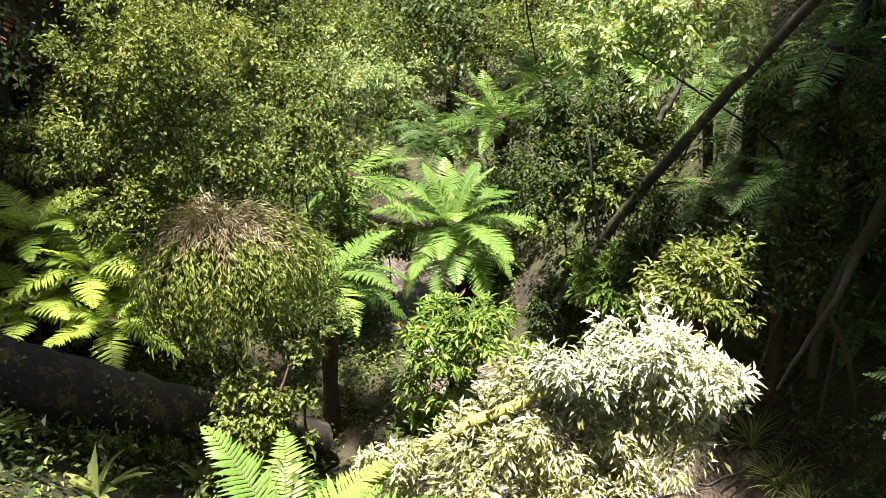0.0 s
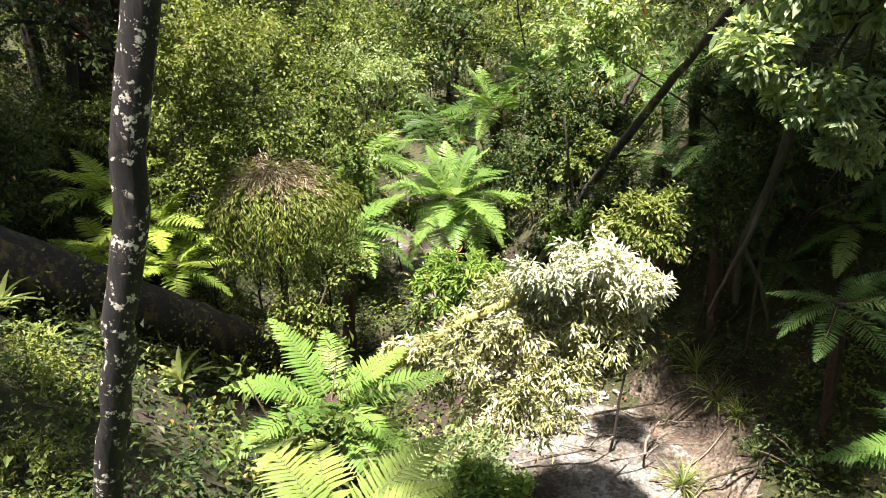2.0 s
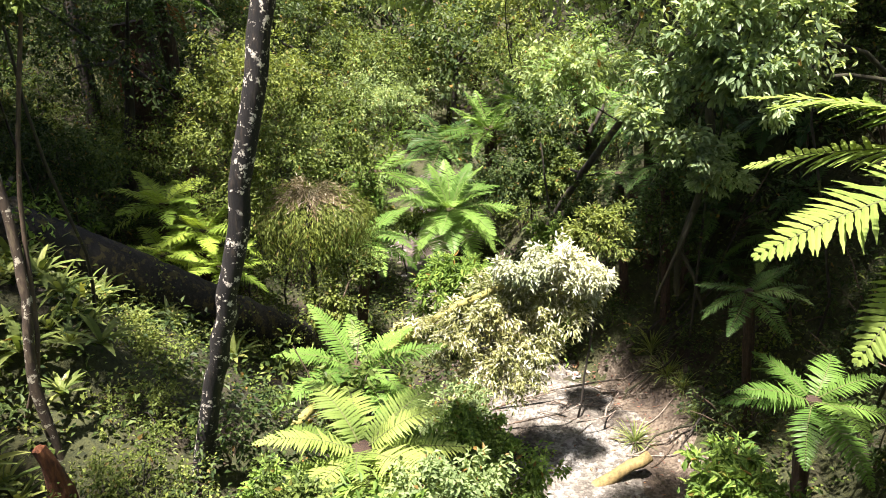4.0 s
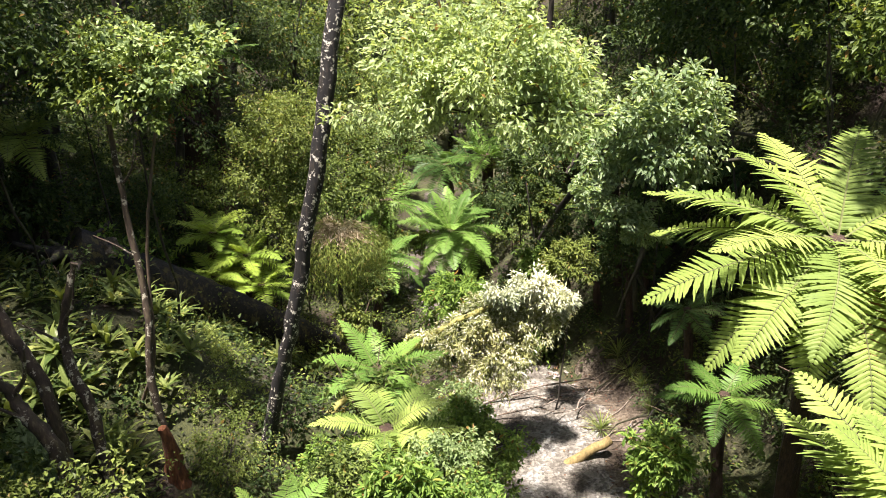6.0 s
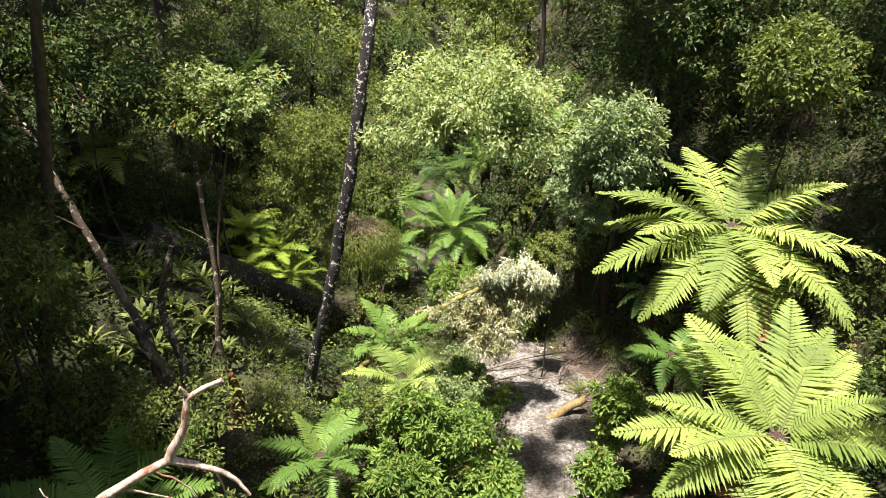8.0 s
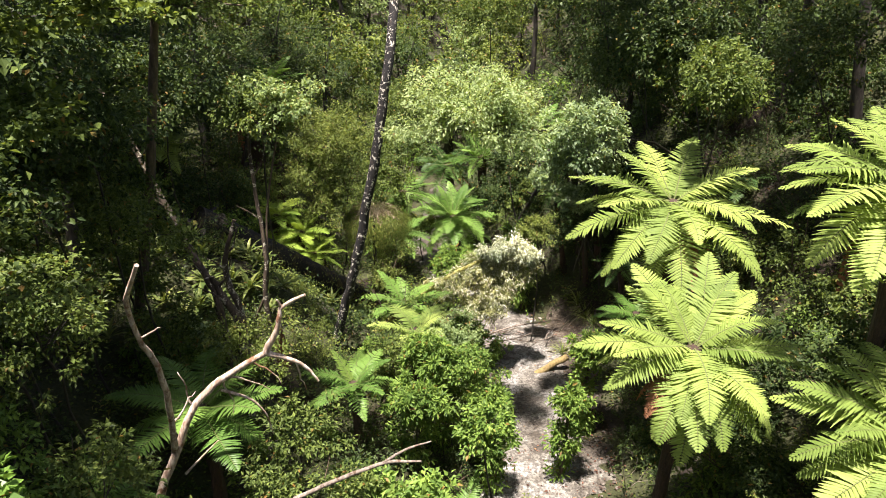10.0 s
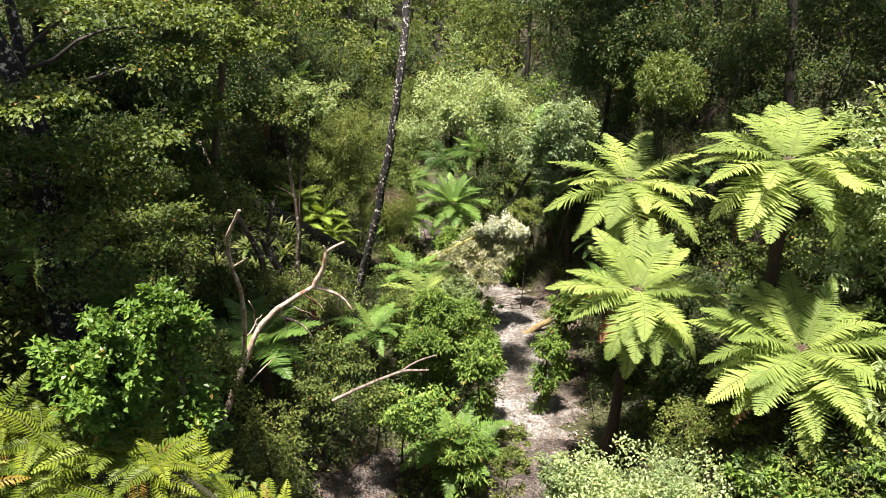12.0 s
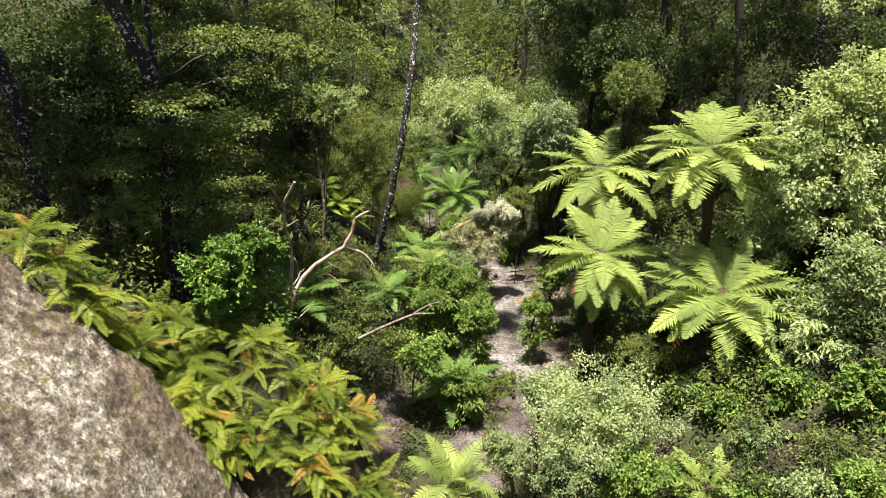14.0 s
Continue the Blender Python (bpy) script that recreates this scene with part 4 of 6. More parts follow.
tree_fern((2.88, 14.0, 5.41), 1.6, FERN_MID, "yellow-green tree fern high on the gully wall", 26, True, (3.4, 14.5), 0.15, 9, 1, low=-40, high=45)
tree_fern((1.76, 17.0, 4.03), 1.5, FERN_MID, "mid green tree fern on the slope", 16, False, None, 0.14, 10, 0)
tree_fern((-2.23, 13.0, 3.01), 1.5, FERN_MID, "tree fern half hidden behind shrubs", 16, False, None, 0.2, 11, 1, low=-35, high=30)
tree_fern((-2.01, 9.5, 2.63), 1.3, FERN_MID, "low arching green fern beside the stream", 14, True, None, 0.12, 12, 0, low=-20, high=50)
for k, (p, size) in enumerate((((-6.18, 9.2, 3.39), 1.25), ((-5.24, 8.8, 2.97), 1.2), ((-5.92, 8.3, 2.6), 1.1), ((-4.79, 8.3, 2.41), 1.0))):
    tree_fern(p, size, FERN_LIME, "yellow-green tree fern behind the fallen log", 15, True, None, 0.1, 13 + 60 * k, 0, low=-20, high=50)
tree_fern((-1.43, 4.2, 2.72), 1.25, FERN_MID, "green fern arching over the stream edge", 15, True, (-1.2, 4.4), 0.11, 15, 0, low=-15, high=40)
tree_fern((-0.94, 1.6, 3.31), 1.3, FERN_BRIGHT, "bright young tree fern with broad fronds", 13, True, (-0.9, 1.8), 0.12, 16, 0, low=-15, high=40)
tree_fern((-2.03, -0.9, 3.43), 1.05, FERN_MID, "fresh green fern with upright fronds", 13, True, (-2.0, -0.7), 0.1, 17, 0, low=-15, high=60)
tree_fern((0.1, -2.9, 1.5), 1.4, FERN_MID, "green fern growing beside the gravel", 18, True, None, 0.1, 18, 1, low=-15, high=60)
tree_fern((0.17, -7.5, 1.78), 1.25, FERN_BRIGHT, "light green fern with upright fronds", 14, True, None, 0.11, 19, 0, low=-10, high=65)
tree_fern((-4.15, -3.5, 4.63), 1.5, FERN_MID, "broad green fern behind the dead tree", 15, True, None, 0.12, 20, 0, low=-15, high=50)
tree_fern((-4.68, -6.5, 5.02), 1.2, FERN_MID, "green fern on the leafy bank", 14, True, None, 0.11, 21, 0, low=-15, high=60)
tree_fern((4.66, 3.1, 3.1), 1.1, FERN_MID, "glossy dark green fern under the tree fern", 11, True, None, 0.1, 22, 0, low=-20, high=40)
tree_fern((-6.3, -7.5, 8.31), 1.0, FERN_MID, "green fern under the layered tree", 15, True, None, 0.1, 81, 0, low=-10, high=50)
tree_fern((-4.98, -7.8, 7.98), 0.8, FERN_MID, "small green fern on the dark bank", 14, True, None, 0.1, 82, 0, low=-10, high=50)
tree_fern((-8.2, 5.5, 6.8), 1.3, FERN_BRIGHT, "green tree fern high on the dark slope", 20, True, None, 0.14, 23, 0, low=-15, high=40)
tree_fern((-7.06, 12.5, 7.27), 1.5, FERN_MID, "tree fern among trees of the upper slope", 15, False, None, 0.16, 24, 1)
tree_fern((-5.86, 9.5, 2.08), 1.3, FERN_YELLOW, "yellow-green fern behind the fallen log", 14, True, None, 0.1, 25, 0)
tree_fern((5.37, -9.0, 3.13), 1.0, FERN_BRIGHT, "small light green fern beside a mossy log", 12, True, None, 0.1, 26, 0)
tree_fern((9.61, -7.0, 3.16), 0.8, FERN_DEEP, "dark green rosette fern", 13, True, None, 0.1, 27, 0, low=10, high=60)
for k, (p, size) in enumerate((((3.7, 9.5, 5.48), 1.3), ((3.82, 8.2, 4.79), 1.0), ((3.21, 9.2, 4.24), 0.9), ((4.19, 8.5, 6.12), 1.2), ((3.57, 11.0, 5.44), 1.2), ((4.66, 5.6, 3.42), 0.9), ((5.09, 8.2, 2.77), 0.8))):
    tree_fern(p, size, FERN_DEEP, "dark green fern hanging from the shaded wall", 11, False, (p[0] + 0.5, p[1] + 0.2), 0.08, 50 + k, 0, low=-25, high=20, tip=(25, 180), name="wall_fern", group="ferns hanging from the gully wall")

rng = np.random.default_rng(57)
for k in range(16):
    y, z = rng.uniform(5.4, 12.5), rng.uniform(2.6, 6.6)
    xs = np.linspace(2.8, 8.5, 115)
    x = float(xs[np.argmin(np.abs(ground_height(xs, xs * 0 + y) - z))])
    tree_fern((x - 0.12, y, on_ground(x, y) + 0.25), rng.uniform(0.75, 1.15), FERN_DEEP if k % 3 else FERN_MID, "green fern arching out from the shaded wall", 10, True, (x, y), 0.06, 200 + k, 0, low=-30, high=35, tip=(25, 180), name="wall_fern", group="ferns hanging from the gully wall")

# ---- shrubs that stand out ----
# the bush that hangs like a mop over the log
def strands(rng, radii, count, tilt, length, per, leaf, wide, fat=0.03):
    """Leafy strands that run over a dome and then hang from it."""
    az = rng.uniform(0, 2 * np.pi, count)
    ph = np.radians(rng.uniform(tilt[0], tilt[1], count))
    long = length * rng.uniform(0.6, 1.2, count)
    q = np.linspace(0, 1, per)
    ang = np.minimum(ph[:, None] + q[None] * long[:, None] / np.mean(radii) * 0.9, 1.45)
    drop = np.maximum(ph[:, None] + q[None] * long[:, None] / np.mean(radii) * 0.9 - 1.45, 0) * np.mean(radii)
    r = (rng.uniform(0.78, 1.08, count) + 0.13 * np.sin(3 * az + 1.0))[:, None]
    p = np.stack([radii[0] * r * np.sin(ang) * np.cos(az)[:, None], radii[1] * r * np.sin(ang) * np.sin(az)[:, None], radii[2] * r * np.cos(ang) - drop], -1)
    run = unit(np.gradient(p, axis=1))
    i = rng.normal(size=p.shape) * fat
    side = unit(rng.normal(size=p.shape))
    at, way = (p + i).reshape(-1, 3), (run * 0.8 + side * 0.6).reshape(-1, 3)
    up = unit(p + np.array([0, 0, 0.6])).reshape(-1, 3) + rng.normal(size=at.shape) * 0.3
    size = leaf * rng.uniform(0.7, 1.3, len(at))
    return leaf_block(at, way, up, size, size * wide)


mop_at = Vector((-2.51, 6.6, 4.06))
mop = thing("weeping_shrub", (mop_at[0], mop_at[1] + 0.1, on_ground(mop_at[0], mop_at[1] + 0.1) - 0.05), "olive weeping shrub with a dry brown top", "shrub")
rng = np.random.default_rng(77)
top = np.array(mop_at - mop.location)
part("trunk", arrays_mesh("trunk", tube_blocks(bent((0, 0, 0), top + np.array([0, 0, 0.3]), 8, 0, 0.05, rng), np.linspace(0.08, 0.04, 8), 8, 0, 0.06, rng), [BARK_DARK], True), mop)
v, f = strands(rng, (0.95, 0.8, 0.55), 400, (18, 85), 1.0, 24, 0.075, 0.3)
part("crown", arrays_mesh("crown", [(v, f, 0)], [LEAF_OLIVE]), mop, "hanging strands of olive leaves").location = top
v, f = strands(rng, (0.6, 0.55, 0.35), 150, (0, 70), 0.9, 26, 0.05, 0.45)
part("inner_crown", arrays_mesh("crown", [(v, f, 0)], [LEAF_MID]), mop).location = top - np.array([0, 0, 0.1])
v, f = strands(rng, (0.88, 0.76, 0.6), 120, (0, 30), 0.5, 22, 0.1, 0.13, 0.03)
part("dry_top", arrays_mesh("dry_top", [(v, f, 0)], [LEAF_DRY]), mop, "dry grey-brown twigs").location = top
shrub("hanging_shrub", (-2.06, 6.0, 2.73), (0.5, 0.4, 0.5), LEAF_OLIVE, "small olive-leaved shrub drooping over the log", 2, 45, 50, 0.07, 0.6, 0.6, 0.1)
# silver-leaved tree fallen over the bed
silver = log("silver_tree", [(-2.9, 3.9, 1.1), (-2.5, 4.4, 1.45), (-1.87, 4.9, 1.84), (-1.3, 5.0, 2.3), (-0.6, 5.05, 2.84), (-0.05, 5.1, 3.22), (0.7, 5.1, 3.62), (1.4, 5.1, 3.9)], (0.08, 0.075, 0.07, 0.065, 0.06, 0.055, 0.045, 0.025), BARK_MOSS,
             "fallen tree with silvery white leaves and mossy trunk", "tree", 9, 9, 0.06)
for at, radii, leaf_mat, n, label in (((1.0, 5.0, 3.98), (0.4, 0.35, 0.24), LEAF_WHITE, 24, "silver-white leaves"), ((1.55, 5.1, 4.08), (0.5, 0.4, 0.3), LEAF_WHITE, 34, "silver-white leaves"), ((2.0, 5.1, 3.85), (0.36, 0.35, 0.4), LEAF_WHITE, 28, "silver-white leaves"),
                                      ((1.5, 5.2, 3.5), (0.62, 0.45, 0.5), LEAF_SILVER, 56, ""), ((0.85, 5.15, 3.35), (0.7, 0.5, 0.5), LEAF_SILVER, 62, ""), ((0.25, 5.1, 3.1), (0.6, 0.5, 0.45), LEAF_SILVER, 50, ""),
                                      ((1.2, 4.95, 2.7), (0.5, 0.45, 0.6), LEAF_SILVER, 52, ""), ((0.6, 4.85, 2.35), (0.7, 0.5, 0.6), LEAF_SILVER, 66, ""), ((-0.15, 5.0, 2.65), (0.5, 0.4, 0.38), LEAF_SILVER, 30, ""), ((-0.62, 5.05, 2.9), (0.36, 0.3, 0.22), LEAF_SILVER, 14, "")):
    blocks, c = crown_blocks(np.random.default_rng(n), radii, int(n * 0.85), 78, 0.1, 0.28, 0.5, 0.1, clump=0.36, shell=0.6)
    cr = part("crown", arrays_mesh("crown", blocks, [leaf_mat]), silver, label)
    cr.location = Vector(at) - silver.location
shrub("olive_shrub", (2.42, 6.6, 3.92), (0.6, 0.5, 0.55), LEAF_OLIVE, "olive-grey shrub at the foot of the wall", 3, 50, 60, 0.1, 0.35, 0.5, bark=BARK_DARK, trunk=0.018)
shrub("lance_leaf_shrub", (-0.09, 9.5, 1.61), (0.9, 0.7, 0.45), LEAF_FRESH, "green shrub with whorled lance-shaped leaves", 4, 55, 60, 0.16, 0.27, 0.5, shape="long")
shrub("lance_leaf_shrub", (2.12, 9.0, 2.75), (0.7, 0.6, 0.5), LEAF_FRESH, "green shrub beside the leaning trunk", 5, 50, 60, 0.14, 0.3, 0.4, shape="long")
shrub("lance_leaf_shrub", (0.25, -3.6, 1.75), (0.7, 0.55, 0.45), LEAF_FRESH, "fresh green shrub of narrow lance leaves", 6, 45, 55, 0.15, 0.24, 0.4, shape="long", trunk=0.02)
# canopy trees on both sides of the gully
# BARK_GREEN on these two trees' stems: near-black colour stands in for the wall's shade
shrub("canopy_tree", (0.32, 1.4, 8.59), (1.35, 0.9, 0.9), LEAF_BROAD, "light green tree with spreading airy crown", 6, 210, 70, 0.09, 0.45, 0.3, foot=(6.6, 5.2), via=((6.0, 4.8, 7.0), (3.6, 3.6, 7.6), (1.9, 2.5, 8.0)), bark=BARK_GREEN, trunk=0.03, category="tree", limbs=16)
glossy = shrub("glossy_tree", (2.95, 2.9, 7.5), (0.95, 0.6, 0.95), LEAF_GLOSSY, "rounded tree with glossy drooping leaves", 7, 120, 70, 0.098, 0.45, 0.5, foot=(6.9, 4.4), via=((6.2, 4.2, 6.4), (4.6, 3.4, 7.2)), bark=BARK_GREEN, trunk=0.03, category="tree", shape="long", limbs=14)
for k, (at, radii) in enumerate((((2.02, 2.8, 6.78), (0.34, 0.3, 0.26)), ((2.45, 2.85, 6.45), (0.36, 0.3, 0.28)), ((2.85, 2.9, 6.1), (0.32, 0.3, 0.26)))):      # drooping lower branches
    blocks, c = crown_blocks(np.random.default_rng(870 + k), radii, 18, 70, 0.085, 0.45, 0.4, 0.0, "long", 0.4)
    part("crown", arrays_mesh("crown", blocks, [LEAF_GLOSSY]), glossy).location = Vector(at) - glossy.location
    a, b = np.array((2.9, 2.9, 7.2)) - np.array(glossy.location), np.array(at) - np.array(glossy.location)
    part("branch", arrays_mesh("branch", tube_blocks(bent(a, b, 6, 0.08, 0.04, np.random.default_rng(k)), np.linspace(0.02, 0.008, 6), 5, 0), [BARK_GREEN], True), glossy)
big_leafy = shrub("broadleaf_tree", (9.05, -4.2, 8.29), (1.95, 1.3, 2.45), LEAF_BROAD, "dense light green broadleaf tree", 9, 430, 84, 0.1, 0.5, 0.3, clump=0.17, foot=(9.3, -3.4), trunk=0.1, category="tree", limbs=16, shell=0.28)
blocks, c = crown_blocks(np.random.default_rng(909), (1.6, 1.0, 2.05), 160, 60, 0.14, 0.6, 0.4, 0.0, clump=0.22)
part("inner_crown", arrays_mesh("inner_crown", blocks, [LEAF_BROAD]), big_leafy).location = Vector((9.05, -4.2, 8.29)) - big_leafy.location
shrub("broadleaf_tree", (8.46, -7.0, 5.61), (1.3, 0.9, 0.8), LEAF_BROAD, "leafy shrub of whorled fresh green leaves", 10, 120, 45, 0.16, 0.33, 0.5, clump=0.2, category="shrub", shape="long")
shrub("broadleaf_tree", (7.02, -6.8, 4.01), (0.8, 0.7, 0.45), LEAF_FRESH, "leafy green shrub under the tree ferns", 11, 50, 60, 0.14, 0.33, 0.5, category="shrub", shape="long")
shrub("pale_shrub", (3.28, -8.0, 4.06), (1.35, 0.9, 1.05), LEAF_BROAD, "pale green fine-leaved shrub", 12, 220, 70, 0.065, 0.6, 0.2)
shrub("pale_shrub", (1.54, -7.2, 2.4), (0.55, 0.5, 0.55), LEAF_PALE, "small pale shrub leaning over the gravel", 113, 60, 70, 0.065, 0.6, 0.2)
shrub("low_shrub", (1.34, -5.0, 2.62), (0.4, 0.35, 0.4), LEAF_OLIVE, "small olive shrub at the gravel edge", 114, 40, 60, 0.06, 0.5, 0.3, trunk=0.014)
shrub("pale_shrub", (2.18, -7.0, 3.99), (0.5, 0.5, 0.5), LEAF_PALE, "small pale shrub beside the stream", 13, 50, 70, 0.065, 0.6, 0.2)
for k, (p, radii, lm, lf, wd, sh) in enumerate((
        ((-1.34, 0.4, 3.4), (0.6, 0.5, 0.45), LEAF_MID, 0.07, 0.5, "kite"), ((-0.45, -0.2, 3.63), (0.55, 0.5, 0.5), LEAF_FRESH, 0.13, 0.3, "long"), ((0.38, -0.4, 3.62), (0.6, 0.5, 0.5), LEAF_FRESH, 0.08, 0.5, "kite"),
        ((0.77, -0.8, 3.0), (0.5, 0.4, 0.4), LEAF_FRESH, 0.11, 0.32, "long"), ((-0.72, -1.0, 3.24), (0.6, 0.45, 0.4), LEAF_FRESH, 0.12, 0.3, "long"), ((-0.02, 0.6, 3.63), (0.5, 0.45, 0.45), LEAF_PALE, 0.07, 0.5, "kite"),
        ((0.11, 3.4, 2.5), (0.55, 0.5, 0.45), LEAF_PALE, 0.07, 0.5, "kite"), ((0.3, 2.8, 2.59), (0.45, 0.45, 0.45), LEAF_FRESH, 0.08, 0.5, "kite"), ((-0.27, 2.2, 2.62), (0.5, 0.4, 0.4), LEAF_FRESH, 0.1, 0.4, "kite"),
        ((0.69, 2.0, 2.53), (0.55, 0.5, 0.4), LEAF_FRESH, 0.09, 0.45, "kite"), ((0.22, 1.6, 2.56), (0.5, 0.4, 0.4), LEAF_MID, 0.12, 0.3, "long"), ((-1.87, 1.4, 2.74), (0.55, 0.4, 0.4), LEAF_FRESH, 0.08, 0.5, "kite"))):
    shrub("low_shrub", p, radii, lm, {LEAF_MID: "green shrub tangled by the stream", LEAF_FRESH: "fresh green leafy shrub by the stream", LEAF_PALE: "pale green small-leaved shrub by the stream"}[lm], 14 + 40 * k, 55, 50, lf, wd, 0.35, 0.04, shape=sh, trunk=0.014, bark=BARK_DARK, limbs=5, group="low shrubs beside the stream")
shrub("low_shrub", (3.39, 2.0, 2.54), (0.55, 0.5, 0.4), LEAF_FRESH, "small leafy shrub on the shaded bank", 18, 40, 60, 0.13, 0.35, 0.4, shape="long")
shrub("low_shrub", (2.64, 0.0, 2.52), (0.4, 0.4, 0.45), LEAF_FRESH, "small leafy shrub at the gravel edge", 19, 35, 50, 0.12, 0.35, 0.4, shape="long")
shrub("round_shrub", (-3.34, -10.8, 8.39), (0.42, 0.4, 0.6), LEAF_VIVID, "bright green rounded shrub", 20, 90, 80, 0.08, 0.65, 0.1)
shrub("round_shrub", (-3.02, -10.0, 8.54), (0.35, 0.35, 0.4), LEAF_VIVID, "small bright green shrub", 21, 40, 70, 0.08, 0.65, 0.1)
layered = thing("dark_tree", (-5.0, -8.4, on_ground(-5.0, -8.4) - 0.1), "tree with flat layered sprays of small green leaves", "tree")
base = np.array(layered.location)
rng = np.random.default_rng(522)
stem = bent((0, 0, 0), np.array((-4.9, -8.5, 12.6)) - base, 14, 0, 0.12, rng)
part("trunk", arrays_mesh("trunk", tube_blocks(stem, np.linspace(0.14, 0.05, 14), 10, 0, 0.06, rng), [BARK_LICHEN], True), layered)
for k, (x, y, z, r) in enumerate(((-3.7, -8.8, 11.8, 0.8), (-2.9, -8.2, 11.65, 0.55), (-3.1, -8.4, 11.2, 0.6), (-2.5, -7.6, 11.3, 0.4), (-4.1, -9.9, 11.0, 0.65), (-3.5, -8.9, 10.45, 0.75), (-3.0, -8.3, 10.6, 0.35),
                                  (-4.3, -8.7, 10.1, 0.8), (-4.0, -8.4, 9.55, 0.8), (-4.8, -9.5, 10.35, 0.7), (-4.7, -9.1, 9.3, 0.8), (-4.1, -7.5, 8.85, 0.7), (-5.3, -9.6, 9.9, 0.7), (-4.4, -8.9, 8.6, 0.6))):
    blocks, c = crown_blocks(np.random.default_rng(530 + k), (r, r, 0.16), int(14 + 30 * r), 42, 0.062, 0.8, 0.15, 0.02, clump=0.42, flat=0.3, shell=0.7)
    part("spray", arrays_mesh("spray", blocks, [LEAF_MID]), layered).location = np.array((x, y, z)) - base
    z0 = max(z - 0.6, base[2] + 1.0)
    root = np.array([np.interp(z0 - base[2], stem[:, 2], stem[:, q]) for q in range(3)])
    part("branch", arrays_mesh("branch", tube_blocks(bent(root, np.array((x, y, z)) - base, 7, 0.12, 0.08, rng), np.linspace(0.03, 0.008, 7), 5, 0), [BARK_DARK], True), layered)
shrub("dark_tree", (-7.4, -7.0, 10.3), (1.6, 1.3, 1.0), LEAF_DARK, "dark tree with spreading layered branches", 23, 140, 80, 0.075, 0.75, 0.2, foot=(-7.5, -7.5), trunk=0.12, category="tree", bark=BARK_DARK, limbs=16, flat=0.4)
shrub("dark_tree", (-4.82, -1.5, 11.1), (1.6, 1.2, 0.8), LEAF_MID, "tree with layered sprays of small leaves", 24, 110, 75, 0.08, 0.7, 0.2, foot=(-6.6, -0.6), trunk=0.09, category="tree", limbs=16, flat=0.4)
shrub("dark_tree", (-6.18, -9.5, 10.03), (0.8, 0.6, 0.6), LEAF_DARK, "small dark shrub on the rock edge", 25, 60, 60, 0.07, 0.5, 0.2)
shrub("epiphyte_shrub", (-3.85, 2.0, 8.62), (0.95, 0.7, 0.5), LEAF_PALE, "light olive bush of rounded leaves on a thin trunk", 26, 60, 50, 0.085, 0.65, 0.2, foot=(-4.9, 1.9), trunk=0.025, via=((-4.39, 1.7, 4.3), (-4.35, 1.9, 6.23)))
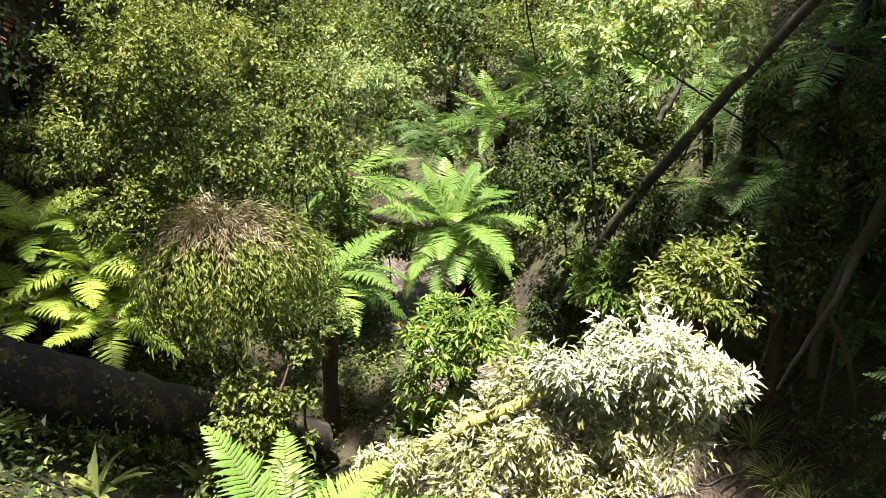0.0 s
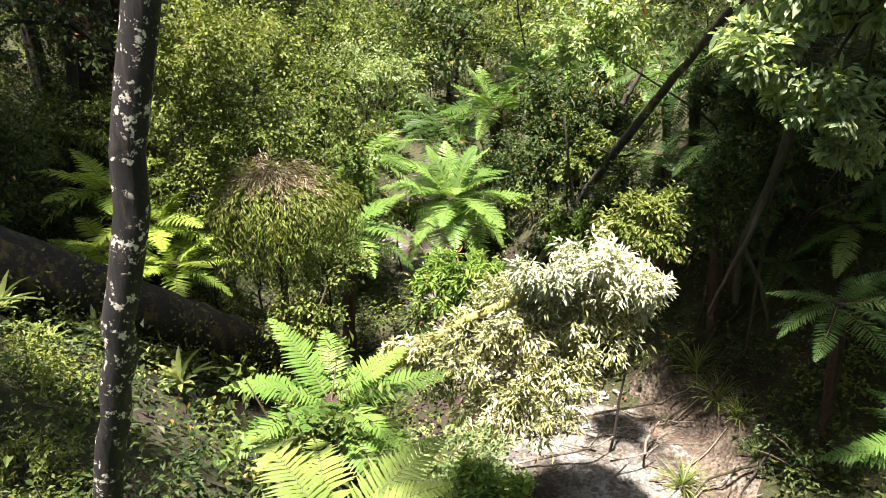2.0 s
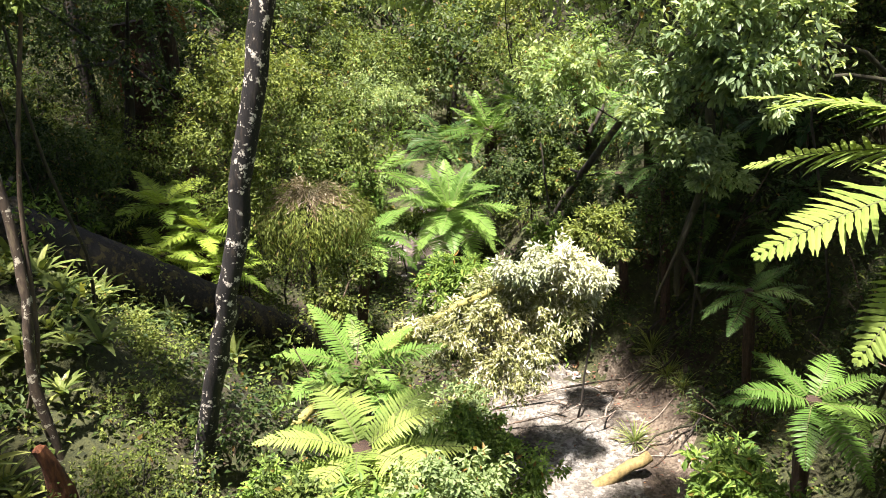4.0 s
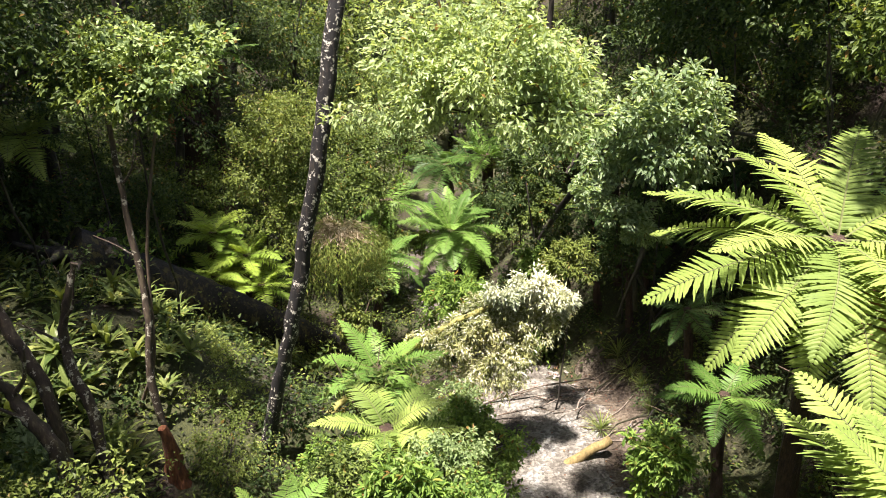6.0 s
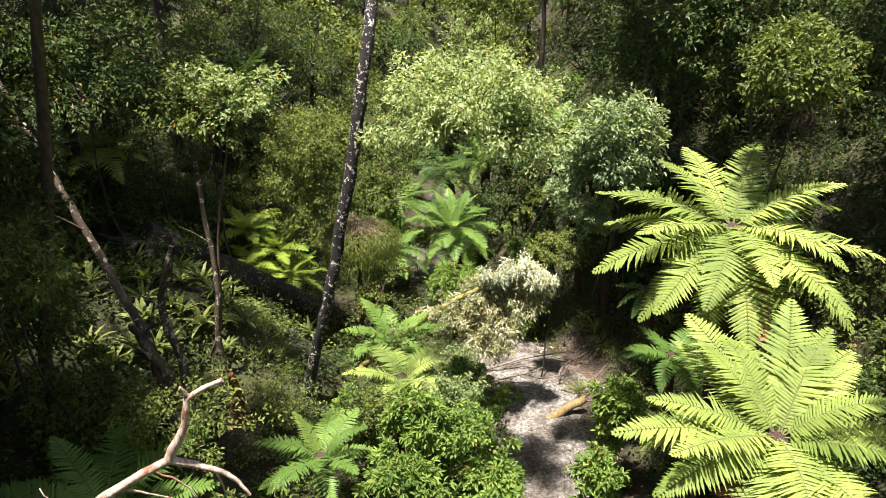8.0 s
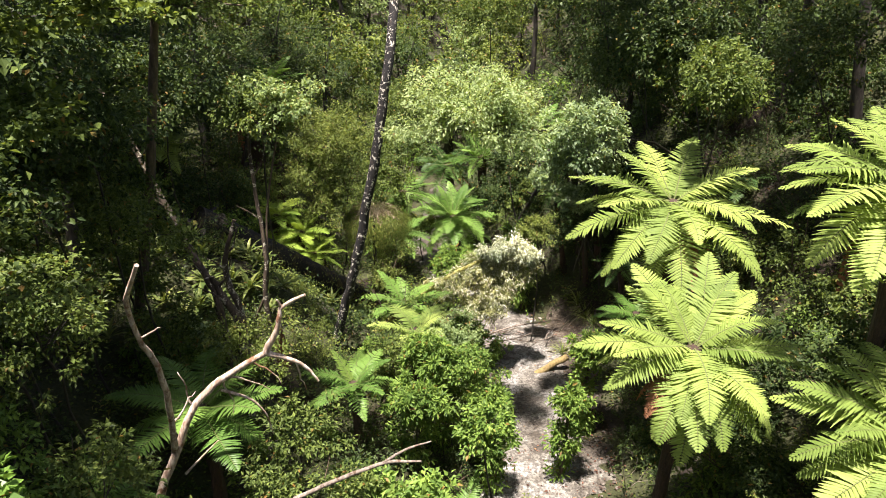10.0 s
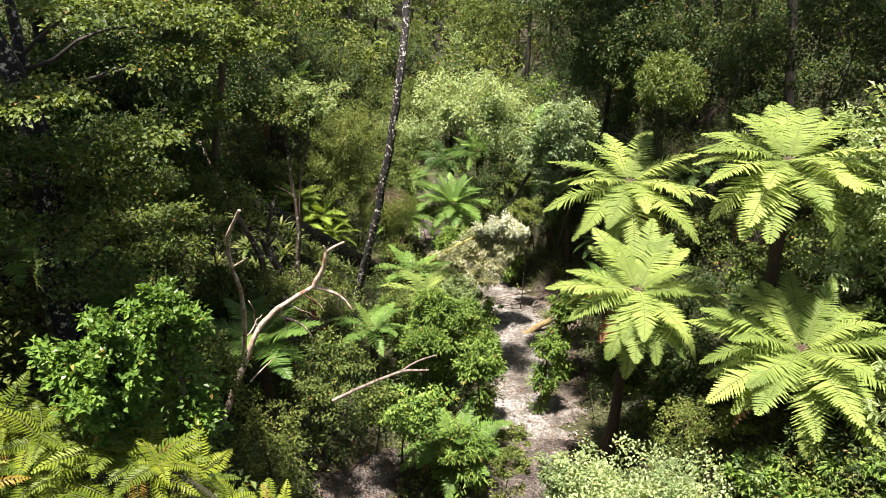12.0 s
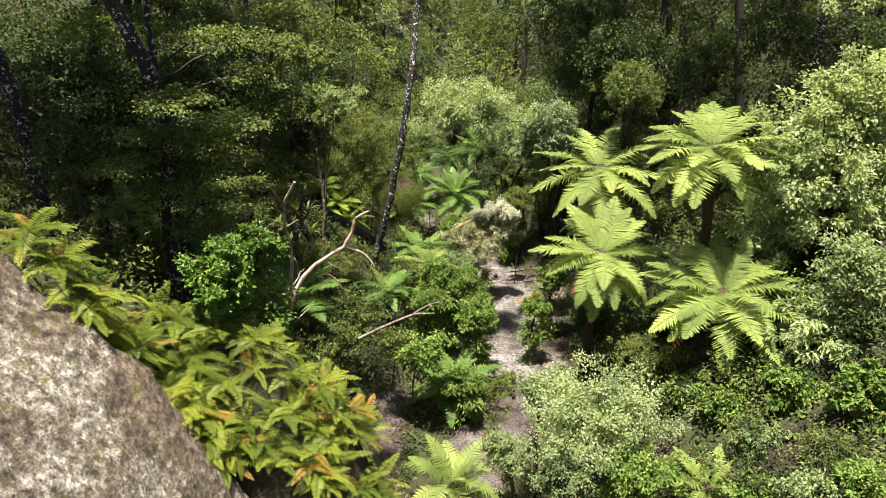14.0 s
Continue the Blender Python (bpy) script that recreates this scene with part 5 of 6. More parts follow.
for k, (p, radii, lm, sz) in enumerate((
        ((-4.86, 9.5, 5.12), (1.2, 1.0, 1.1), LEAF_OLIVE, 0.08), ((-5.1, 13.0, 5.3), (1.7, 1.3, 0.9), LEAF_OLIVE, 0.1), ((-3.88, 10.0, 4.37), (1.2, 1.0, 1.0), LEAF_MID, 0.08), ((-4.48, 9.0, 3.76), (0.9, 0.8, 1.0), LEAF_OLIVE, 0.07),
        ((-3.56, 14.0, 4.41), (1.5, 1.2, 1.2), LEAF_MID, 0.1), ((-2.74, 11.5, 3.78), (0.9, 0.8, 0.9), LEAF_MID, 0.1), ((-2.68, 18.0, 3.78), (1.6, 1.2, 1.0), LEAF_PALE, 0.11), ((-8.13, 14.0, 4.79), (1.8, 1.2, 1.5), LEAF_DARK, 0.09),
        ((-6.76, 10.5, 4.09), (1.3, 1.0, 1.0), LEAF_MID, 0.08), ((-2.16, 7.8, 2.8), (0.7, 0.5, 0.5), LEAF_MID, 0.08), ((2.11, 11.8, 1.57), (0.7, 0.5, 0.6), LEAF_MID, 0.09), ((-1.69, 14.0, 1.19), (0.7, 0.5, 0.5), LEAF_MID, 0.09), ((1.5, 11.0, 1.32), (0.5, 0.4, 0.4), LEAF_DARK, 0.08), ((-2.12, 12.0, 2.13), (0.6, 0.5, 0.4), LEAF_MID, 0.09),
        ((-2.58, 26.0, 4.05), (2.4, 1.6, 1.6), LEAF_MID, 0.13), ((-4.57, 22.0, 4.51), (2.0, 1.5, 1.4), LEAF_MID, 0.12), ((-1.43, 27.0, 2.52), (2.0, 1.4, 1.4), LEAF_PALE, 0.13), ((2.39, 24.0, 4.35), (2.0, 1.4, 1.4), LEAF_MID, 0.12),
        ((1.95, 11.5, 4.43), (0.9, 0.8, 1.0), LEAF_DARK, 0.1), ((1.59, 11.0, 3.53), (0.7, 0.6, 0.8), LEAF_DARK, 0.1), ((2.3, 10.5, 3.71), (0.6, 0.5, 0.7), LEAF_MID, 0.1), ((1.23, 15.5, 2.0), (0.9, 0.7, 0.8), LEAF_DARK, 0.1),
        ((2.67, 8.8, 3.58), (0.7, 0.5, 0.7), LEAF_DARK, 0.08), ((3.75, 7.5, 3.72), (0.8, 0.6, 0.9), LEAF_DARK, 0.08), ((4.11, 7.5, 4.95), (0.7, 0.6, 0.9), LEAF_DARK, 0.08), ((4.13, 8.8, 5.48), (0.9, 0.7, 0.8), LEAF_DARK, 0.08),
        ((-7.23, 6.0, 7.84), (1.0, 0.8, 0.8), LEAF_DARK, 0.08), ((-8.37, 5.0, 5.57), (1.1, 0.8, 0.7), LEAF_DARK, 0.09), ((-7.5, 8.0, 4.8), (1.2, 0.9, 0.9), LEAF_DARK, 0.08),
        ((-4.56, 4.1, 3.03), (0.8, 0.6, 0.55), LEAF_OLIVE, 0.05), ((-3.34, 1.2, 3.08), (0.7, 0.6, 0.7), LEAF_OLIVE, 0.05), ((-5.82, -1.0, 3.97), (0.9, 0.7, 0.6), LEAF_FRESH, 0.08), ((-5.47, 0.0, 3.76), (0.6, 0.5, 0.4), LEAF_GLOSSY, 0.13),
        ((-4.75, -8.0, 7.06), (0.8, 0.6, 0.7), LEAF_FRESH, 0.07), ((-3.37, -2.5, 5.21), (0.9, 0.7, 0.6), LEAF_OLIVE, 0.06), ((-2.55, -3.5, 4.16), (0.9, 0.6, 0.5), LEAF_MID, 0.08), ((-1.45, -3.8, 3.23), (0.6, 0.5, 0.5), LEAF_MID, 0.08),
        # upper left: LEAF_DARK puts the gap's deep shade into the leaf colour
        ((-6.31, -4.0, 9.33), (1.5, 1.1, 0.9), LEAF_DARK, 0.1), ((-6.47, 2.0, 8.99), (1.4, 1.1, 1.1), LEAF_DARK, 0.09), ((-7.57, -3.0, 6.93), (1.2, 1.0, 0.9), LEAF_MID, 0.09), ((-6.5, -1.0, 8.37), (1.0, 0.9, 1.0), LEAF_DARK, 0.09),
        ((5.41, 4.0, 10.06), (1.5, 1.1, 1.1), LEAF_DARK, 0.1), ((8.09, 3.5, 9.79), (1.6, 1.2, 1.2), LEAF_DARK, 0.1), ((10.01, 2.0, 10.84), (1.6, 1.2, 1.0), LEAF_DARK, 0.1), ((3.84, 7.0, 10.68), (1.8, 1.3, 1.2), LEAF_DARK, 0.11),
        # crowns added over the wall top to throw the wall into shade
        ((4.9, 6.0, 9.0), (1.5, 1.4, 1.0), LEAF_DARK, 0.1), ((5.0, 8.2, 9.0), (1.5, 1.4, 1.1), LEAF_DARK, 0.1), ((5.6, 4.2, 9.6), (1.3, 1.2, 0.9), LEAF_DARK, 0.1), ((4.6, 10.2, 8.6), (1.3, 1.2, 1.0), LEAF_DARK, 0.1),
        ((-3.44, -6.0, 3.95), (0.7, 0.6, 0.7), LEAF_OLIVE, 0.06), ((-3.04, -7.5, 3.1), (0.6, 0.5, 0.5), LEAF_MID, 0.07), ((-3.96, -8.0, 5.44), (0.6, 0.5, 0.6), LEAF_DARK, 0.07), ((-2.59, -4.5, 3.74), (0.7, 0.5, 0.5), LEAF_MID, 0.07),
        ((-3.94, -7.0, 5.98), (0.8, 0.6, 0.6), LEAF_MID, 0.08), ((-0.86, -4.0, 3.15), (0.8, 0.6, 0.4), LEAF_FRESH, 0.12), ((0.67, -2.0, 3.16), (0.6, 0.5, 0.45), LEAF_FRESH, 0.1), ((2.49, -9.0, 3.59), (0.8, 0.6, 0.5), LEAF_PALE, 0.06),
        ((4.62, -5.5, 4.19), (0.6, 0.5, 0.5), LEAF_OLIVE, 0.05), ((5.66, -6.4, 3.7), (0.5, 0.4, 0.5), LEAF_FRESH, 0.12), ((6.6, -8.0, 3.22), (0.8, 0.6, 0.4), LEAF_OLIVE, 0.06), ((8.36, -7.4, 7.25), (0.9, 0.7, 0.9), LEAF_PALE, 0.1),
        # LEAF_DARK again paints in the shade behind the lit sprays
        ((-5.68, -4.5, 10.22), (1.3, 1.0, 0.6), LEAF_DARK, 0.09), ((-6.07, -5.2, 8.94), (1.1, 0.9, 0.6), LEAF_DARK, 0.09), ((-6.18, -1.5, 7.57), (1.0, 0.8, 0.6), LEAF_MID, 0.08), ((-5.43, -6.5, 9.63), (1.2, 0.9, 0.55), LEAF_DARK, 0.09),
        ((-4.97, -3.0, 7.73), (1.0, 0.8, 0.6), LEAF_MID, 0.08), ((-5.4, -3.5, 9.69), (1.2, 1.0, 0.6), LEAF_DARK, 0.09), ((-6.18, -1.0, 5.93), (0.9, 0.7, 0.6), LEAF_MID, 0.08), ((-5.35, -1.5, 4.89), (0.8, 0.6, 0.5), LEAF_MID, 0.08),
        ((5.13, 0.5, 9.54), (0.8, 0.7, 0.6), LEAF_MID, 0.09), ((5.33, 1.5, 9.2), (1.0, 0.8, 0.8), LEAF_MID, 0.09), ((1.09, 16.0, 9.32), (1.6, 1.3, 1.3), LEAF_MID, 0.12), ((-4.34, 2.0, 8.47), (0.9, 0.7, 0.7), LEAF_MID, 0.08),
        ((-4.27, 9.5, 5.97), (1.2, 0.9, 0.9), LEAF_OLIVE, 0.08), ((2.0, 8.5, 6.29), (1.0, 0.8, 0.7), LEAF_PALE, 0.1), ((4.08, -9.0, 3.51), (0.9, 0.6, 0.4), LEAF_FRESH, 0.08), ((7.44, -8.6, 3.16), (0.8, 0.6, 0.4), LEAF_OLIVE, 0.07),
        ((5.54, -6.42, 3.55), (0.5, 0.45, 0.4), LEAF_PALE, 0.07), ((5.61, -4.64, 3.38), (0.6, 0.5, 0.5), LEAF_OLIVE, 0.05), ((6.13, -7.3, 3.87), (0.5, 0.45, 0.4), LEAF_FRESH, 0.12), ((5.62, -8.53, 3.17), (0.55, 0.5, 0.35), LEAF_OLIVE, 0.06),
        ((6.49, -8.56, 4.09), (0.6, 0.5, 0.4), LEAF_PALE, 0.07), ((7.18, -7.92, 4.76), (0.6, 0.5, 0.5), LEAF_FRESH, 0.13), ((7.15, -9.77, 4.78), (0.6, 0.5, 0.4), LEAF_OLIVE, 0.06), ((6.59, -10.54, 4.39), (0.6, 0.5, 0.35), LEAF_PALE, 0.07),
        ((8.06, -9.02, 5.53), (0.6, 0.5, 0.5), LEAF_FRESH, 0.12), ((5.88, -10.07, 3.81), (0.6, 0.5, 0.35), LEAF_FRESH, 0.09), ((5.31, -2.21, 2.64), (0.6, 0.5, 0.45), LEAF_MID, 0.07), ((7.36, -10.78, 4.76), (0.6, 0.5, 0.35), LEAF_FRESH, 0.09),
        ((4.11, -2.2, 3.26), (0.6, 0.5, 0.55), LEAF_DARK, 0.08), ((5.52, -3.2, 3.21), (0.7, 0.5, 0.6), LEAF_DARK, 0.08), ((7.55, -2.5, 5.51), (0.9, 0.6, 0.8), LEAF_DARK, 0.09), ((6.22, -1.0, 4.29), (0.8, 0.6, 0.8), LEAF_DARK, 0.09),
        ((1.67, -1.36, 0.61), (0.4, 0.35, 0.3), LEAF_OLIVE, 0.05), ((0.89, 0.21, 0.54), (0.4, 0.35, 0.3), LEAF_MID, 0.07), ((3.32, 2.0, 0.43), (0.35, 0.3, 0.3), LEAF_FRESH, 0.1), ((1.25, 2.13, 0.47), (0.35, 0.3, 0.25), LEAF_MID, 0.07),
        ((-6.13, -8.5, 7.71), (0.7, 0.5, 0.5), LEAF_MID, 0.07), ((-4.55, -6.5, 7.73), (0.8, 0.6, 0.6), LEAF_MID, 0.07), ((-6.47, -6.0, 8.51), (0.9, 0.7, 0.7), LEAF_MID, 0.07), ((-11.79, -2.72, 7.19), (0.6, 0.5, 0.45), LEAF_DARK, 0.06), ((-10.26, -3.86, 6.67), (0.6, 0.5, 0.45), LEAF_OLIVE, 0.06), ((-9.47, -3.75, 6.01), (0.6, 0.5, 0.5), LEAF_MID, 0.07), ((-8.56, -3.67, 5.34), (0.6, 0.5, 0.5), LEAF_DARK, 0.07), ((-4.47, 3.6, 3.32), (0.7, 0.5, 0.55), LEAF_OLIVE, 0.05), ((-3.78, 2.4, 3.12), (0.7, 0.5, 0.5), LEAF_OLIVE, 0.05))):
    vol = radii[0] * radii[2]
    up = p[2] - on_ground(p[0], p[1])
    foot = (p[0] + math.copysign(0.12 * up, p[0] - 0.3), p[1] + 0.35 * up) if up > 2.2 and p[1] < 19 else None
    via = ()
    if p[0] > 4.4 and 3 < p[1] < 11:
        foot = (p[0] + 1.4, p[1] + 0.3)
    if up > 4.5 and -0.8 < p[0] < 4 and p[1] < 12:
        foot, via = (4.6, p[1] + 0.6), ((4.2, p[1] + 0.5, p[2] - 1.6),)
    shrub("forest_shrub", p, radii, lm, {LEAF_OLIVE: "olive-leaved shrub tangled on the slope", LEAF_MID: "green broadleaf shrub on the forest slope", LEAF_DARK: "dark-leaved shrub in the shaded forest",
                                         LEAF_PALE: "pale green shrub in the sun", LEAF_FRESH: "fresh green shrub on the bank", LEAF_GLOSSY: "low shrub with glossy leaves"}[lm],
          100 + k, int(min(120, 42 + 42 * vol)), 40, sz * 1.1, 0.5, 0.35, 0.05, group="shrubs on the forest slopes", foot=foot, via=via, trunk=0.02, bark=BARK_DARK, limbs=6, clump=0.28)

# plants with strap leaves on the left slope


def blades(rng, count, length, width, rise, name, mat, segs=4):
    """A tuft of arching blades from one root."""
    blocks = []
    for k in range(count):
        az, el = k * 2.39996 + rng.uniform(-0.3, 0.3), radians(rise[0] + (rise[1] - rise[0]) * rng.uniform())
        ln = length * rng.uniform(0.7, 1.15)
        q = np.linspace(0, 1, segs + 1)
        a = el - q * radians(rng.uniform(35, 85))
        d = np.stack([np.cos(a) * math.cos(az), np.cos(a) * math.sin(az), np.sin(a)], 1)
        p = np.concatenate([[[0, 0, 0]], np.cumsum(d[:-1] * ln / segs, 0)])
        side = np.array([-math.sin(az), math.cos(az), 0])
        w = width * np.array([0.5, 0.9, 1.0, 0.75, 0.08]) * 0.5
        v = np.stack([p + side * w[:, None], p - np.array([0, 0, 0.15]) * w[:, None], p - side * w[:, None]], 1).reshape(-1, 3)
        f = [(3 * i + c, 3 * i + c + 1, 3 * i + c + 4, 3 * i + c + 3) for i in range(segs) for c in (0, 1)]
        blocks.append((v, np.array(f), 0))
    return arrays_mesh(name, blocks, [mat])


STRAPS = []
for k in range(3):
    st = thing("strap_leaf_plant", (0, 120 + k, 0), "light green rosette of broad strap leaves", "plant", "strap-leaved plants on the slope")
    part("foliage", blades(np.random.default_rng(80 + k), 15, 0.46, 0.07, (25, 80), "leaves", LEAF_STRAP), st)
    STRAPS.append(st)
rng = np.random.default_rng(81)
used = [False] * 3
for k in range(115):
    x, y = rng.uniform(-8.8, -4.3), rng.uniform(-1.0, 6.5)
    if k % 28 == 0:
        x, y = rng.uniform(-5.5, -3.0), rng.uniform(5.0, 8.0)
    s = rng.uniform(0.7, 1.35)
    m = Matrix.LocRotScale((x, y, on_ground(x, y) + 0.3 * s * rng.uniform(0.0, 1.0)), Euler((rng.uniform(-0.2, 0.2), rng.uniform(-0.2, 0.2), rng.uniform(0, 6.28))), (s, s, s))
    j = k % 3
    if not used[j]:
        STRAPS[j].matrix_basis, used[j] = m, True
    else:
        copy_thing(STRAPS[j], Matrix()).matrix_basis = m
# sedge tufts on the foot of the wall
tuft = thing("sedge_tuft", (3.3, 5.9, on_ground(3.3, 5.9)), "arching tuft of grassy sedge blades", "sedge", "sedge tufts on the bank")
part("foliage", blades(np.random.default_rng(90), 70, 0.55, 0.014, (35, 85), "blades", LEAF_STRAP), tuft)
for x, y, s in ((4.2, 7.4, 1.2), (4.0, 8.0, 1.2), (4.4, 7.0, 1.0), (4.4, 6.1, 0.9), (2.9, 1.0, 0.8)):
    copy_thing(tuft, Matrix()).matrix_basis = Matrix.LocRotScale((x, y, on_ground(x, y)), Euler((0, 0, x * 9)), (s, s, s))
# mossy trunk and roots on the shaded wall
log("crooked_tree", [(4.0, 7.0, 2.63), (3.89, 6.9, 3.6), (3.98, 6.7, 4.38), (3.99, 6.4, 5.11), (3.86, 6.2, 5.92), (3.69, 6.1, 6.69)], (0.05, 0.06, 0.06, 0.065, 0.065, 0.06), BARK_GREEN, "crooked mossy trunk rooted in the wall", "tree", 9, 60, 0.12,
    [([(3.98, 6.7, 4.38), (3.85, 6.6, 3.9), (3.72, 6.75, 3.2), (3.6, 6.9, 2.5)], 0.05, 0.02), ([(3.89, 6.9, 3.6), (4.16, 6.7, 3.13), (4.43, 6.7, 2.37)], 0.04, 0.02)])
rng = np.random.default_rng(62)
for k in range(14):
    px, py0 = rng.uniform(3.6, 5.2), rng.uniform(5.5, 9.0)
    z0 = on_ground(px + 0.8, py0) + 0.1
    z1 = on_ground(px - 0.2, py0 - 0.2) + 0.05
    pts = bent((px + 0.75, py0, z0), (px - 0.25, py0 - 0.3 + rng.uniform(-0.5, 0.5), z1), 6, 0.1, 0.12, rng)
    pts[:, 2] = np.maximum(pts[:, 2], ground_height(pts[:, 0], pts[:, 1]) + 0.04)
    log("hanging_root", pts, (0.03, 0.02, 0.012), BARK_GREEN if k % 2 else BARK_DARK, "thin mossy root running down the wall", "root", 6, 63 + k, 0.1)
# torn-up roots at the thick end of the fallen log
rng = np.random.default_rng(13)
for k in range(16):
    d = unit(np.array([rng.normal() - 0.5, rng.normal() * 0.8 - 0.4, rng.normal() * 0.9]))
    a = np.array((-7.0, 4.6, 4.7)) + d * 0.2
    pts = bent(a, a + d * rng.uniform(0.6, 1.3) - np.array([0, 0, 0.25]), 6, 0, 0.09, rng) - np.array(big_log.location)
    part("root", arrays_mesh("root", tube_blocks(pts, np.linspace(0.13, 0.03, 6), 7, 0, 0.12, rng), [BARK_DARK], True), big_log, "dark torn root")
rng = np.random.default_rng(14)
for k in range(20):      # roots and matted fibre under the plate
    a = np.array((-6.75, 4.75, 4.55)) + rng.normal(size=3) * np.array([0.28, 0.18, 0.15])
    pts = bent(a, a + np.array([rng.normal() * 0.35 + 0.1, -0.25 + rng.normal() * 0.2, -rng.uniform(0.6, 1.3)]), 7, 0, 0.12, rng) - np.array(big_log.location)
    part("root", arrays_mesh("root", tube_blocks(pts, np.linspace(rng.uniform(0.05, 0.12), 0.015, 7), 6, 0, 0.15, rng), [BARK_DARK], True), big_log, "dark torn root")
bm = bmesh.new()
bmesh.ops.create_icosphere(bm, subdivisions=3, radius=1.0)
clod_v = np.array([v.co[:] for v in bm.verts])
clod_f = np.array([[v.index for v in f.verts] for f in bm.faces])
bm.free()
bulge = 1 + 0.12 * np.sin(clod_v @ np.array([3.1, 4.7, 2.2]) + 1) + 0.1 * np.sin(clod_v @ np.array([-6.3, 2.9, 5.1])) + 0.05 * np.sin(clod_v @ np.array([11.0, -9.0, 13.0])) + rng.normal(size=len(clod_v)) * 0.025
lump = thing("root_soil", (-6.72, 4.8, 4.72), "pale clod of earth and stone held by the roots", "earth clod")
part("clod", arrays_mesh("clod", [(clod_v * np.array([0.44, 0.34, 0.3]) * bulge[:, None], clod_f, 0)], [ROCK], True), lump)

# yellowing ferns along the rock edge
rng = np.random.default_rng(40)
first = None
for k in range(165):
    s = rng.uniform(0, 1)
    back = rng.uniform(0, 1) ** 1.3
    x = -5.0 + 3.9 * s + 0.5 * back * s
    y = -12.35 + back * (0.9 + 2.3 * s)
    z = on_ground(x, y) + rng.uniform(0.0, 0.25)
    if k % 4 == 0:          # along the rock's edge
        x, y = -5.4 + 2.8 * s, -12.3 + rng.uniform(0, 0.25)
        z = max(on_ground(x, y), min(7.1 - (x + 3.7) / 0.62 - 0.15, 9.8))
    if first is None:
        first = thing("bank_fern", (x, y, z), "yellow-green fern clump on the rock edge", "fern", "yellowing ferns along the rock edge")
        for i in range(7):
            add_frond(first, "frond", FRONDS["slim", i % 3], (0, 0, 0), i * 0.9, radians(rng.uniform(0, 55)), rng.uniform(0.5, 0.75), FERN_YELLOW)
    else:
        copy_thing(first, pose(x, y, z, 0, 20 + rng.uniform(-10, 10), 0) @ pose(0, 0, 0, 0, 0, rng.uniform(0, 360)) @ Matrix.Scale(rng.uniform(0.7, 1.1), 4))

# ---- forest behind and above ----
MODELS = []
for k, (lm, radii) in enumerate(((LEAF_MID, (2.0, 2.0, 2.3)), (LEAF_DARK, (2.1, 2.1, 2.2)), (LEAF_OLIVE, (1.8, 1.8, 2.2)), (LEAF_MID, (1.7, 1.7, 2.5)), (LEAF_PALE, (1.8, 1.8, 2.0)), (LEAF_DARK, (2.0, 2.0, 2.3)), (LEAF_DARK, (1.8, 1.8, 2.3)))):
    rng = np.random.default_rng(60 + k)
    tree = thing("forest_tree", (0, 200 + 8 * k, 0), ("green", "dark green", "olive green", "green", "pale green", "deep green", "dark olive green")[k] + " forest tree with dense leafy crown", "tree", "trees of the forest behind")
    blocks, c = crown_blocks(rng, radii, 62, 23, 0.225, 0.62, 0.35, 0.06, clump=0.28, flat=0.6, shell=0.45)
    if k > 4:
        blocks, c = crown_blocks(rng, radii, 84, 58, 0.115, 0.6, 0.4, 0.1, clump=0.24, flat=0.5, shell=0.4)
    wood = tube_blocks(bent((0, 0, -0.3), (0.1, 0, 4.2), 8, 0, 0.08, rng), np.linspace(0.16, 0.09, 8), 8, 0, 0.05, rng)
    for e in c[:5]:
        wood += tube_blocks(bent((0.1, 0, 3.8), e * 0.9 + np.array([0, 0, 4.4]), 6, 0, 0.08, rng), np.linspace(0.07, 0.02, 6), 5, 0)
    part("trunk", arrays_mesh("trunk", wood, [BARK_DARK], True), tree)
    part("crown", arrays_mesh("crown", blocks, [lm]), tree).location = (0, 0, 4.4)
    MODELS.append(tree)
rng = np.random.default_rng(61)
used = [False] * len(MODELS)
spots = []
for y in np.arange(19, 56, 3.3):
    for x in np.arange(-20, 21, 3.3):
        if abs(x) < 0.5 * (y + 12) + 3:
            spots.append((x + rng.uniform(-1.1, 1.1), y + rng.uniform(-1.1, 1.1), rng.uniform(0.75, 1.15)))
for y in np.arange(-6, 19, 3.4):      # upper left slope
    for x in (-14.5, -11.2, -8.6):
        spots.append((x + rng.uniform(-1, 1), y + rng.uniform(-1, 1), rng.uniform(0.8, 1.1)))
for y in np.arange(-6, 19, 3.4):      # upper right slope
    for x in ((11.8, 15.0) if y < 5 else (8.6, 11.8, 15.0)):
        spots.append((x + rng.uniform(-1, 1), y + rng.uniform(-1, 1), rng.uniform(0.8, 1.1)))
for y in np.arange(11.5, 27, 2.6):
    spots.append((6.2 + rng.uniform(-0.6, 0.9), y + rng.uniform(-0.6, 0.6), rng.uniform(0.7, 0.95)))
for y in np.arange(-3, 13, 1.9):
    for x in (7.4, 9.2, 11.0):
        spots.append((x + rng.uniform(-0.6, 0.6), y + rng.uniform(-0.6, 0.6), rng.uniform(0.36, 0.52)))
for y in np.arange(-4, 13, 2.4):
    for x in (12.6, 14.4, 16.4):
        spots.append((x + rng.uniform(-0.6, 0.6), y + rng.uniform(-0.6, 0.6), rng.uniform(0.45, 0.6)))
for y in np.arange(3, 15, 2.0):
    for x in (-12.5, -10.4, -8.2):
        spots.append((x + rng.uniform(-0.6, 0.6), y + rng.uniform(-0.6, 0.6), rng.uniform(0.34, 0.5)))
